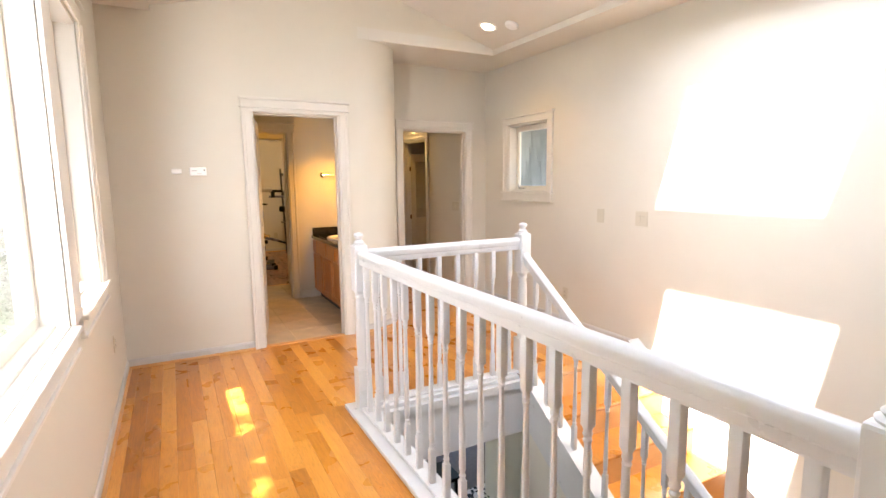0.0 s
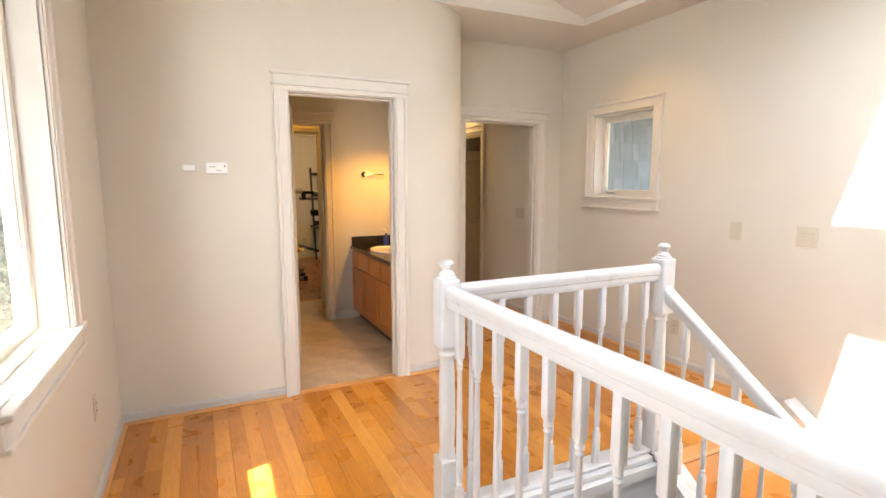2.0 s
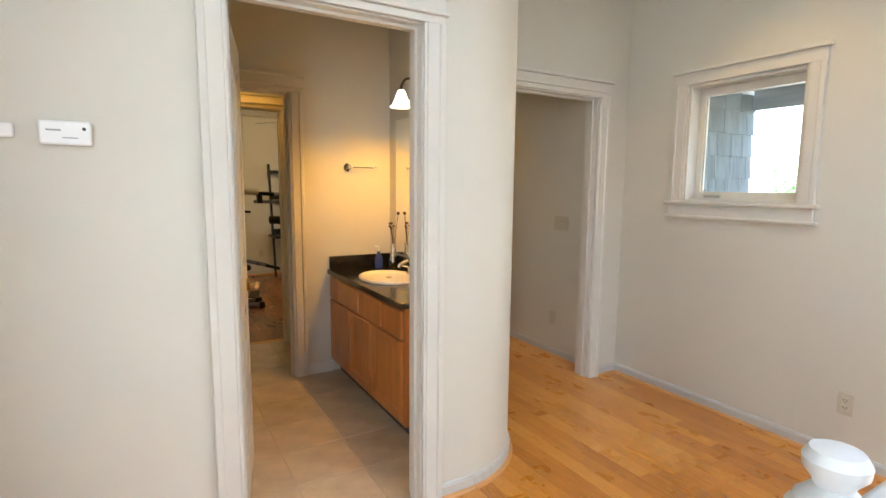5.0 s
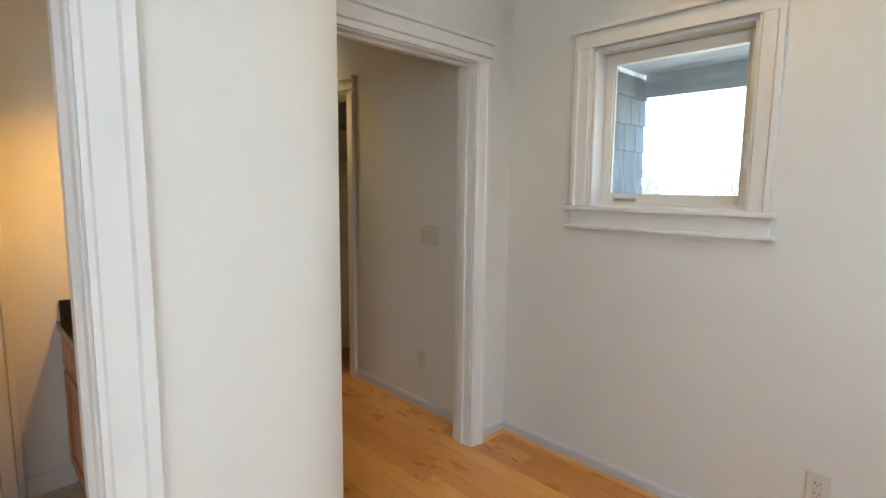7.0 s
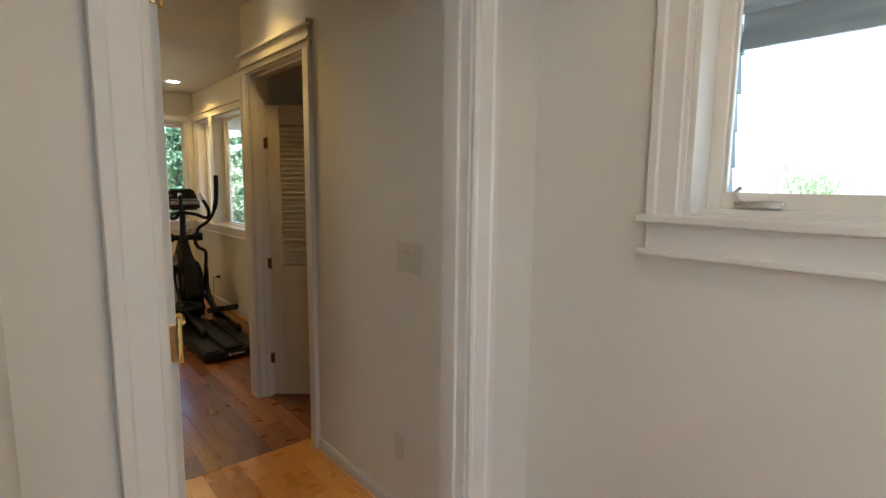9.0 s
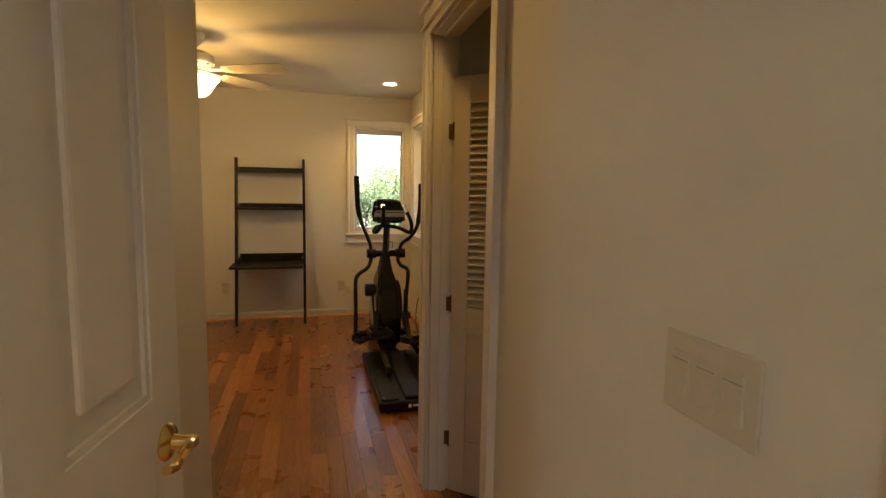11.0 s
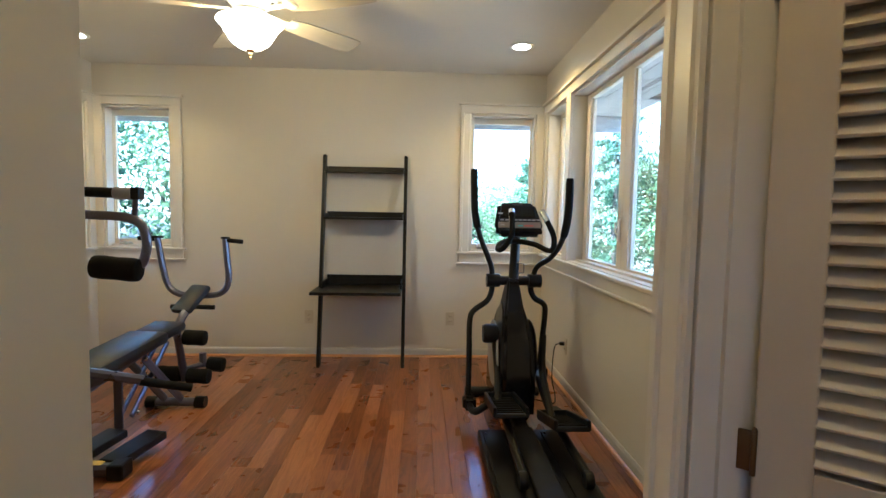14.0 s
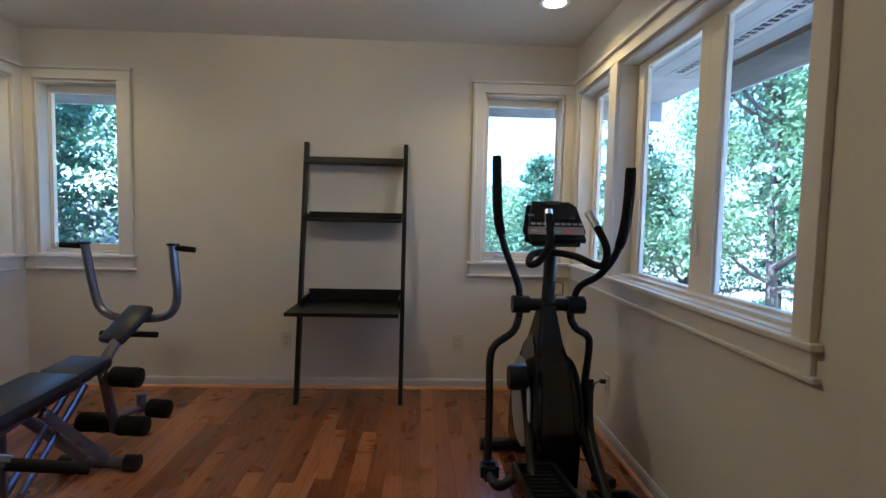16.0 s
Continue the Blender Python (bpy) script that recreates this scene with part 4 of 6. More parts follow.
def cabinet_door(add, y0, y1, z0, z1, under, kind):
    """A recessed panel door or drawer front on the cabinet's west face."""
    x = VX0
    if kind == "drawer_front":
        return add(kind, boxes((x - 0.019, x - 0.001, y0, y1, z0, z1), bevel=0.005), M_MAPLE, under=under)
    f = 0.052
    bm = boxes((x - 0.019, x - 0.001, y0, y0 + f, z0, z1), (x - 0.019, x - 0.001, y1 - f, y1, z0, z1), (x - 0.019, x - 0.001, y0 + f, y1 - f, z0, z0 + f), (x - 0.019, x - 0.001, y0 + f, y1 - f, z1 - f, z1), bevel=0.003)
    d = add(kind, bm, M_MAPLE, under=under)
    add("panel", boxes((x - 0.010, x - 0.002, y0 + f - 0.002, y1 - f + 0.002, z0 + f - 0.002, z1 - f + 0.002)), M_MAPLE, under=d)
    return d


van = thing("vanity_cabinet", "honey maple vanity cabinet with panel doors and drawer fronts", "cabinet", (0, 0, 0))
def vadd(name, bm, mat, label="", smooth=False, under=None):
    return part(name, bm, mat, under or van, label, smooth)
vadd("carcass", boxes((VX0, VX1, VY0, VY1, 0.09, VZ - 0.035)), M_MAPLE)
vadd("toe_kick", boxes((VX0 + 0.06, VX1, VY0, VY1, 0.0, 0.09)), M_DARKSLOT)
edges = [6.262, 6.06, 5.66, 5.30, 5.012]
for a, b in zip(edges[1:], edges):
    cabinet_door(vadd, a + 0.010, b - 0.010, 0.585, 0.738, None, "drawer_front")
dedges = [6.262, 5.86, 5.46, 5.012]
for a, b in zip(dedges[1:], dedges):
    cabinet_door(vadd, a + 0.010, b - 0.010, 0.115, 0.568, None, "cabinet_door")

top = thing("vanity_countertop", "polished black granite countertop with a backsplash", "countertop", (0, 0, 0))
part("slab", boxes((VX0 - 0.030, 1.981, VY0, 6.276, VZ - 0.035, VZ), bevel=0.004), M_GRANITE, top)
part("backsplash", boxes((VX0 - 0.015, 1.981, 6.256, 6.277, VZ, VZ + 0.095), bevel=0.003), M_GRANITE, top)
part("backsplash", boxes((1.962, 1.983, VY0, 6.255, VZ, VZ + 0.095), bevel=0.003), M_GRANITE, top)


def oval(bm, profile, cx, cy, rx, ry):
    lathe(bm, profile, 36, Matrix.Translation((cx, cy, 0)) @ Matrix.Diagonal((rx, ry, 1, 1)))
    return bm


sink = thing("sink_basin", "white oval drop-in porcelain sink", "sink", (1.725, 5.72, VZ))
bm = bmesh.new()
oval(bm, [(1.0, 0.001), (1.008, 0.008), (0.985, 0.017), (0.93, 0.018), (0.885, 0.012), (0.82, 0.006), (0.60, 0.0035), (0.25, 0.0025), (0.05, 0.002)], 0, 0, 0.195, 0.25)
local(sink)("bowl", bm, M_PORCELAIN, smooth=True)
local(sink)("drain", lathe(bmesh.new(), [(0.022, 0.003), (0.022, 0.006), (0.006, 0.0065)], 16), M_CHROME, smooth=True)

fau = thing("sink_faucet", "chrome two handle sink faucet", "faucet", (1.915, 5.72, VZ + 0.002))
add = local(fau)
add("base_plate", boxes((-0.028, 0.028, -0.085, 0.085, 0, 0.016), bevel=0.007), M_CHROME)
add("spout", tube(bmesh.new(), smooth_path([(0, 0, 0.012), (-0.005, 0, 0.075), (-0.045, 0, 0.105), (-0.105, 0, 0.085), (-0.115, 0, 0.065)], 6), 0.012, 12), M_CHROME, smooth=True)
for y in (-0.062, 0.062):
    bm = lathe(bmesh.new(), [(0.018, 0.012), (0.016, 0.035), (0.020, 0.045), (0.012, 0.055)], 14, pose(0, y, 0))
    tube(bm, [(0, y, 0.048), (-0.02, y * 1.35, 0.056), (-0.045, y * 1.6, 0.060)], [0.006, 0.007, 0.005], 8)
    add("lever", bm, M_CHROME, smooth=True)

mir = thing("wall_mirror", "frameless mirror above the vanity", "mirror", (1.984, 5.55, 1.42))
local(mir)("glass_sheet", boxes((-0.006, 0.0, -0.43, 0.605, -0.52, 0.475)), M_MIRROR)

bar = thing("towel_bar", "chrome towel arm on the bathroom wall", "towel bar", (1.64, 6.278, 1.545))
add = local(bar)
add("rose", lathe(bmesh.new(), [(0.030, 0), (0.031, 0.006), (0.022, 0.016), (0.012, 0.022), (0.011, 0.052), (0.014, 0.056)], 20, pose(0, 0, 0, 90)), M_CHROME, smooth=True)
bm = tube(bmesh.new(), [(-0.004, -0.05, 0), (0.20, -0.05, 0)], 0.0065, 10)
lathe(bm, [(0.006, 0), (0.011, 0.004), (0.011, 0.010), (0.005, 0.015)], 12, pose(0.198, -0.05, 0, 0, 90))
add("arm", bm, M_CHROME, smooth=True)

vl = thing("vanity_light", "bronze wall light with white glass bell shades", "wall lamp", (1.984, 5.44, 2.05))
add = local(vl)
add("back_plate", boxes((-0.022, 0, -0.36, 0.36, -0.04, 0.045), bevel=0.008), material("aged_bronze", (0.10, 0.07, 0.04), 0.35, 0.9))
for y in (-0.28, 0.0, 0.28):
    add("arm", tube(bmesh.new(), smooth_path([(-0.02, y, 0), (-0.07, y, 0.055), (-0.13, y, 0.06), (-0.165, y, 0.01), (-0.165, y, -0.03)], 5), 0.008, 8), bpy.data.materials["aged_bronze"], smooth=True)
    sh_ob = add("shade", lathe(bmesh.new(), [(0.020, -0.015), (0.030, -0.035), (0.042, -0.07), (0.058, -0.105), (0.078, -0.125), (0.070, -0.124), (0.03, -0.10)], 20, pose(-0.165, y, 0)), M_SHADE, "frosted white glass bell shade", smooth=True)

so = thing("soap_bottle", "clear blue soap bottle on the countertop", "bottle", (1.84, 6.17, VZ + 0.001))
local(so)("bottle", lathe(bmesh.new(), [(0.028, 0), (0.032, 0.01), (0.032, 0.075), (0.018, 0.10), (0.012, 0.105), (0.012, 0.125)], 16), material("blue_soap", (0.05, 0.08, 0.30), 0.15), smooth=True)
bm = tube(bmesh.new(), [(0, 0, 0.125), (0, 0, 0.16), (-0.03, 0, 0.165)], 0.005, 8)
local(so)("pump", bm, M_WHITEPL, smooth=True)
vase = thing("flower_vase", "slim vase with dark dried flowers", "vase", (1.92, 6.08, VZ + 0.001))
local(vase)("vase", lathe(bmesh.new(), [(0.02, 0), (0.032, 0.02), (0.034, 0.08), (0.018, 0.16), (0.022, 0.19)], 16), M_CHROME, smooth=True)
rnd = random.Random(4)
for k in range(7):
    a = rnd.uniform(0, 6.28)
    r = rnd.uniform(0.02, 0.06)
    t = (r * math.cos(a) - 0.015, r * math.sin(a), rnd.uniform(0.26, 0.46))
    bm = tube(bmesh.new(), smooth_path([(0, 0, 0.15), (t[0] * 0.4, t[1] * 0.4, 0.24), t], 3), 0.0018, 5)
    bmesh.ops.create_icosphere(bm, subdivisions=1, radius=0.013, matrix=Matrix.Translation(t) @ Matrix.Diagonal((1, 1, 0.7, 1)))
    local(vase)("flower", bm, material("dried_flower", (0.05, 0.02, 0.025), 0.8) if k == 0 else bpy.data.materials["dried_flower"], smooth=False)

structure("bath_baseboard", boxes((1.316, VX0, 6.266, 6.28, 0, 0.085), (-0.46, BATH2_OPEN[0] - 0.1, 6.266, 6.28, 0, 0.085)), M_TRIM, "cream baseboard in the bathroom", "baseboard")
structure("door_threshold", boxes((BATH_OPEN[0], BATH_OPEN[1], YB - 0.01, YB + 0.055, -0.012, 0.006), bevel=0.004), M_OAK_EDGE, "oak threshold strip in the bathroom doorway", "trim")

# ---------------------------------------------------------------- gym: ladder shelf
lad = thing("ladder_shelf", "black wooden leaning ladder shelf with a desk shelf", "shelf", (0, 0, 0))
LX0, LX1, LYB, LYT, LH = 1.985, 2.665, 10.60, 10.885, 1.735
for x in (LX0, LX1):
    bm = bmesh.new()
    v = []
    for z, y in ((0.0, LYB), (LH, LYT)):
        for dx in (-0.014, 0.014):
            for dy in (-0.028, 0.028):
                v.append(bm.verts.new((x + dx, y + dy, z)))
    for f in ((0, 1, 3, 2), (4, 6, 7, 5), (0, 4, 5, 1), (2, 3, 7, 6), (0, 2, 6, 4), (1, 5, 7, 3)):
        bm.faces.new([v[i] for i in f])
    bmesh.ops.bevel(bm, geom=list(bm.edges), offset=0.004, segments=2, affect="EDGES")
    part("upright", bm, M_BLACKWOOD, lad)


def shelf_tray(z, d, lip, name):
    yb = LYB + (LYT - LYB) * z / LH + 0.028
    y1 = GY1 - 0.016
    y0 = y1 - d
    bm = boxes((LX0 + 0.014, LX1 - 0.014, y0, y1, z - 0.010, z + 0.008), (LX0 + 0.014, LX1 - 0.014, y1 - 0.014, y1, z + 0.008, z + lip), (LX0 + 0.014, LX0 + 0.028, y0 + 0.02, y1 - 0.014, z + 0.008, z + lip * 0.7),
               (LX1 - 0.028, LX1 - 0.014, y0 + 0.02, y1 - 0.014, z + 0.008, z + lip * 0.7), bevel=0.002)
    part(name, bm, M_BLACKWOOD, lad)


shelf_tray(1.595, 0.16, 0.045, "shelf")
shelf_tray(1.205, 0.24, 0.055, "shelf")
bm = boxes((LX0 - 0.035, LX1 - 0.014, 10.42, 10.90, 0.612, 0.636), (LX0 + 0.016, LX1 - 0.014, 10.885, 10.90, 0.636, 0.72), (LX0 + 0.016, LX0 + 0.030, 10.62, 10.885, 0.636, 0.69), (LX1 - 0.028, LX1 - 0.014, 10.62, 10.885, 0.636, 0.69), bevel=0.003)
part("desk_shelf", bm, M_BLACKWOOD, lad)

# ---------------------------------------------------------------- elliptical trainer
ell = thing("elliptical_trainer", "black elliptical trainer facing the corner windows", "exercise machine", (0, 0, 0))
EX = 3.375


def ep(name, bm, mat, label="", smooth=True, under=None):
    return part(name, bm, mat, under or ell, label, smooth)


def slab_prism(bm, outline, x0, x1):
    """A side outline of (y, z) pairs between two x."""
    a = [bm.verts.new((x0, y, z)) for y, z in outline]
    b = [bm.verts.new((x1, y, z)) for y, z in outline]
    k = len(a)
    for i in range(k):
        bm.faces.new((a[i], a[(i + 1) % k], b[(i + 1) % k], b[i]))
    bm.faces.new(a[::-1])
    bm.faces.new(b)
    return bm


def rounded(bm, off, seg=3):
    bmesh.ops.recalc_face_normals(bm, faces=bm.faces)
    bmesh.ops.bevel(bm, geom=[e for e in bm.edges if e.calc_face_angle(0) > 0.6], offset=off, segments=seg, affect="EDGES")
    return bm


# rear base with its two ramps
bm = boxes((3.13, 3.60, 8.17, 9.24, 0.015, 0.075), bevel=0.012)
base = ep("base", bm, M_BLACKPL, "black moulded base", smooth=False)
ep("ramp_cover", boxes((3.30, 3.43, 8.20, 9.22, 0.075, 0.098), bevel=0.010), M_BLACKPL, smooth=False, under=base)
for x in (3.205, 3.520):
    ep("ramp_rail", boxes((x - 0.055, x + 0.055, 8.19, 9.18, 0.077, 0.088), bevel=0.004), M_BLACKPL, smooth=False, under=base)
    for y in (8.22, 9.15):
        bm = lathe(bmesh.new(), [(0.007, 0), (0.007, 0.003), (0.003, 0.004)], 10, pose(x - 0.04, y, 0.088))
        ep("bolt", bm, M_STEEL, under=base)
ep("brand_plate", boxes((3.315, 3.335, 8.167, 8.170, 0.035, 0.055), (3.345, 3.44, 8.167, 8.170, 0.040, 0.050)), M_WHITEPL, "small white printed mark", smooth=False, under=base)
# front: flywheel housing
out = [(9.38, 0.05), (9.36, 0.28), (9.40, 0.50), (9.47, 0.62), (9.56, 0.70), (9.68, 0.745), (9.80, 0.66), (9.92, 0.45), (9.99, 0.22), (10.0, 0.05)]
bm = rounded(slab_prism(bmesh.new(), out, EX - 0.105, EX + 0.105), 0.035)
for v in bm.verts:
    v.co.x = EX + (v.co.x - EX) * (1.0 - 0.48 * max(0.0, min(1.0, (v.co.z - 0.40) / 0.34)) ** 1.4)
hous = ep("housing", bm, M_BLACKGL, "glossy black flywheel housing")
bm = rounded(slab_prism(bmesh.new(), [(9.50, 0.60), (9.60, 0.86), (9.69, 0.86), (9.80, 0.60)], EX - 0.070, EX + 0.070), 0.018)
for v in bm.verts:
    v.co.x = EX + (v.co.x - EX) * (1.0 - 0.55 * (v.co.z - 0.60) / 0.26)
ep("housing_crown", bm, M_BLACKPL, under=hous)
for s in (-1, 1):
    x = EX + s * 0.112
    ep("side_disc", lathe(bmesh.new(), [(0.20, -0.006), (0.205, 0.0), (0.195, 0.008), (0.05, 0.012), (0.02, 0.013)], 36, pose(x, 9.62, 0.40, 0, 90 * s)), M_GREYPL if s < 0 else M_BLACKPL, "round crank disc", under=hous)
ep("front_foot", tube(bmesh.new(), [(3.12, 9.95, 0.035), (3.63, 9.95, 0.035)], 0.032, 14), M_BLACKPL)
ep("spine", boxes((EX - 0.04, EX + 0.04, 9.20, 9.42, 0.03, 0.095), bevel=0.008), M_BLACKPL, smooth=False)
# mast, console
ep("mast", tube(bmesh.new(), smooth_path([(EX, 9.64, 0.80), (EX + 0.012, 9.66, 0.95), (EX + 0.025, 9.70, 1.12), (EX + 0.03, 9.73, 1.20)], 4), 0.030, 14), M_BLACKPL)
bm = tube(bmesh.new(), [(3.245, 9.655, 0.845), (3.53, 9.655, 0.845)], 0.030, 16)
for x0, x1 in ((3.215, 3.295), (3.475, 3.555)):
    tube(bm, [(x0, 9.655, 0.845), (x1, 9.655, 0.845)], 0.042, 18)
ep("pivot_bar", bm, M_BLACKPL)
ep("bottle_hook", tube(bmesh.new(), [(EX + 0.03, 9.63, 0.86), (EX + 0.03, 9.60, 0.90), (EX + 0.06, 9.595, 0.90), (EX + 0.06, 9.595, 0.955), (EX + 0.02, 9.62, 0.96)], 0.004, 6), M_STEEL)
cm = pose(3.415, 9.70, 1.235, -28, 0, 3)


def console_shape(w0, w1, h, t):
    bm = bmesh.new()
    o = [(-w1, h), (-w0, -h * 0.55), (-w0 * 0.86, -h), (w0 * 0.86, -h), (w0, -h * 0.55), (w1, h)]
    a = [bm.verts.new((x, 0, z)) for x, z in o]
    b = [bm.verts.new((x, t, z)) for x, z in o]
    k = len(a)
    for i in range(k):
        bm.faces.new((a[i], a[(i + 1) % k], b[(i + 1) % k], b[i]))
    bm.faces.new(a[::-1])
    bm.faces.new(b)
    rounded(bm, 0.022, 4)
    bmesh.ops.transform(bm, matrix=cm, verts=bm.verts)
    return bm


con = ep("console", console_shape(0.158, 0.118, 0.118, 0.055), M_BLACKPL, "black console with a dark screen")


def on_console(name, mat, *rows, bevel=0.0, label=""):
    bm = boxes(*rows, bevel=bevel)
    bmesh.ops.transform(bm, matrix=cm, verts=bm.verts)
    return ep(name, bm, mat, label, smooth=False, under=con)


on_console("screen", M_BLACKGL, (-0.105, 0.105, -0.004, 0.002, 0.005, 0.085), bevel=0.002)
on_console("ornament", M_DARKSLOT, (-0.035, 0.035, -0.006, 0.0, 0.088, 0.108), bevel=0.003)
on_console("key_row", M_GREYPL, *[(-0.118 + 0.029 * k, -0.118 + 0.029 * k + 0.021, -0.005, 0.0, -0.020, -0.011) for k in range(9)])
on_console("lower_panel", material("taupe_panel", (0.20, 0.17, 0.14), 0.4), (-0.135, 0.135, -0.004, 0.0, -0.072, -0.030), bevel=0.002)
on_console("colour_key", material("teal_key", (0.10, 0.35, 0.34), 0.4), (-0.010, 0.020, -0.0055, -0.003, -0.062, -0.052))
on_console("colour_key", material("red_key", (0.45, 0.10, 0.07), 0.4), (0.028, 0.085, -0.0055, -0.003, -0.062, -0.052))
on_console("badge", M_GREYPL, (-0.128, -0.100, -0.0055, -0.003, 0.024, 0.034))
on_console("badge", M_GREYPL, (-0.120, -0.096, -0.0055, -0.003, -0.056, -0.047))
# fixed grips in front of the console
grip = smooth_path([(3.335, 9.50, 1.265), (3.335, 9.47, 1.20), (3.325, 9.44, 1.13), (3.285, 9.46, 1.060), (3.262, 9.53, 1.048), (3.30, 9.62, 1.085), (3.40, 9.66, 1.09), (3.50, 9.62, 1.075), (3.56, 9.53, 1.045), (3.578, 9.47, 1.06), (3.575, 9.45, 1.13), (3.545, 9.50, 1.22), (3.520, 9.54, 1.275)], 5)
ep("fixed_grip", tube(bmesh.new(), grip, 0.0165, 12), M_RUBBER)
for p, q in (((3.335, 9.485, 1.205), (3.335, 9.515, 1.285)), ((3.548, 9.495, 1.215), (3.520, 9.54, 1.28))):
    ep("pulse_sensor", tube(bmesh.new(), [p, q], 0.0185, 12), M_CHROME)
# swinging arms
armL = smooth_path([(3.125, 9.665, 1.53), (3.128, 9.655, 1.40), (3.135, 9.64, 1.25), (3.165, 9.63, 1.12), (3.215, 9.64, 1.00), (3.245, 9.655, 0.92), (3.250, 9.655, 0.845)], 5)
armL2 = smooth_path([(3.250, 9.655, 0.845), (3.248, 9.655, 0.78), (3.215, 9.62, 0.72), (3.135, 9.60, 0.665), (3.108, 9.58, 0.60), (3.105, 9.54, 0.40), (3.100, 9.50, 0.20), (3.100, 9.49, 0.14)], 5)
armR = smooth_path([(3.645, 9.40, 1.465), (3.650, 9.42, 1.33), (3.648, 9.45, 1.20), (3.632, 9.50, 1.09), (3.590, 9.56, 1.00), (3.535, 9.63, 0.945), (3.515, 9.655, 0.90), (3.512, 9.655, 0.845)], 5)
armR2 = smooth_path([(3.512, 9.655, 0.845), (3.495, 9.66, 0.79), (3.52, 9.65, 0.735), (3.575, 9.65, 0.70), (3.590, 9.66, 0.64), (3.575, 9.66, 0.45), (3.560, 9.64, 0.28)], 5)
for up, lo in ((armL, armL2), (armR, armR2)):
    arm = ep("swing_arm", tube(bmesh.new(), up, 0.0165, 12), M_BLACKPL)
    ep("foam_grip", tube(bmesh.new(), up[:14], [0.020] + [0.0225] * 12 + [0.020], 12), M_RUBBER, under=arm)
    ep("lower_arm", tube(bmesh.new(), lo, 0.0175, 12), M_BLACKPL, under=arm)
    ep("knuckle", rounded(boxes((lo[-1].x - 0.035, lo[-1].x + 0.045, lo[-1].y - 0.05, lo[-1].y + 0.04, lo[-1].z - 0.05, lo[-1].z + 0.035)), 0.018), M_BLACKPL, under=arm)
# pedal bars, pedals and wheels on the ramps
for x, y, z, tip, start in ((3.255, 9.10, 0.275, 8, armL2[-1]), (3.535, 9.02, 0.225, 14, armR2[-1])):
    bar_ = ep("pedal_arm", tube(bmesh.new(), smooth_path([start, (start.x + 0.03 * (1 if x < EX else -1), start.y - 0.12, start.z - 0.02), (x, y + 0.22, z - 0.06), (x, y - 0.05, z - 0.075), (x, 8.62, 0.14)], 6), 0.021, 12), M_BLACKPL)
    ep("roller_wheel", lathe(bmesh.new(), [(0.034, -0.018), (0.038, -0.012), (0.038, 0.012), (0.034, 0.018)], 20, pose(x, 8.60, 0.128, 0, 90)), M_BLACKPL, under=bar_)
    m = pose(x, y, z, -tip)
    bm = bmesh.new()
    box(bm, -0.085, 0.085, -0.19, 0.19, -0.035, -0.012, bevel=0.008, m=m)
    for r in ((-0.088, -0.070, -0.19, 0.19), (0.070, 0.088, -0.19, 0.19), (-0.085, 0.085, 0.172, 0.19)):
        box(bm, r[0], r[1], r[2], r[3], -0.03, 0.018, bevel=0.006, m=m)
    ped = ep("pedal", bm, M_BLACKPL, smooth=False, under=bar_)
    ep("connecting_link", tube(bmesh.new(), smooth_path([(x - 0.02, y + 0.12, z - 0.05), (EX + (x - EX) * 0.95, 9.42, 0.34), (EX + (x - EX) * 1.05, 9.50, 0.54)], 5), 0.020, 10), M_BLACKPL, under=bar_)
    bm = bmesh.new()
    for k in range(9):
        box(bm, -0.066, 0.066, -0.165 + k * 0.038, -0.150 + k * 0.038, -0.013, -0.006, m=m)
    ep("tread_ribs", bm, M_RUBBER, smooth=False, under=bar_)
ep("crank_knob", lathe(bmesh.new(), [(0.050, -0.045), (0.056, -0.03), (0.056, 0.03), (0.045, 0.045)], 24, pose(3.225, 9.50, 0.545, 0, 90)), M_BLACKPL)
ep("crank_cap", lathe(bmesh.new(), [(0.018, 0), (0.018, 0.012), (0.010, 0.016)], 16, pose(3.262, 9.50, 0.555, 0, 90)), M_CHROME)
cord_bm = tube(bmesh.new(), smooth_path([(3.82, 10.11, 0.33), (3.775, 10.08, 0.32), (3.745, 10.02, 0.22), (3.735, 9.98, 0.10), (3.75, 9.95, 0.012), (3.70, 9.80, 0.006), (3.62, 9.85, 0.006), (3.48, 9.9, 0.02)], 6), 0.004, 6)
cord = ep("power_cord", cord_bm, M_BLACKPL, "thin black power cord")
part("plug", boxes((3.815, 3.848, 10.095, 10.125, 0.318, 0.342), bevel=0.005), M_BLACKPL, cord)
brick = thing("power_adapter", "small black power adapter on the floor", "adapter", (3.665, 9.60, 0.001), turn=20)
local(brick)("adapter_case", boxes((-0.035, 0.035, -0.05, 0.05, 0, 0.045), bevel=0.006), M_BLACKPL)

# ---------------------------------------------------------------- home gym with its bench
gym = thing("home_gym", "silver framed home gym bench with black pads", "exercise machine", (0, 0, 0))


def gp(name, bm, mat, label="", smooth=True, under=None):
    return part(name, bm, mat, under or gym, label, smooth)


def sq(p, q, w=0.05, d=0.05):
    return tube(bmesh.new(), [p, q], 1.0, 8, flat=(w / 2, d / 2))


def foam(p, q, r=0.045):
    p, q = Vector(p), Vector(q)
    d = q - p
    return tube(bmesh.new(), [p, p + d * 0.04, p + d * 0.2, p + d * 0.5, p + d * 0.8, p + d * 0.96, q], [r * 0.6, r * 0.93, r, r * 0.94, r, r * 0.93, r * 0.6], 18)


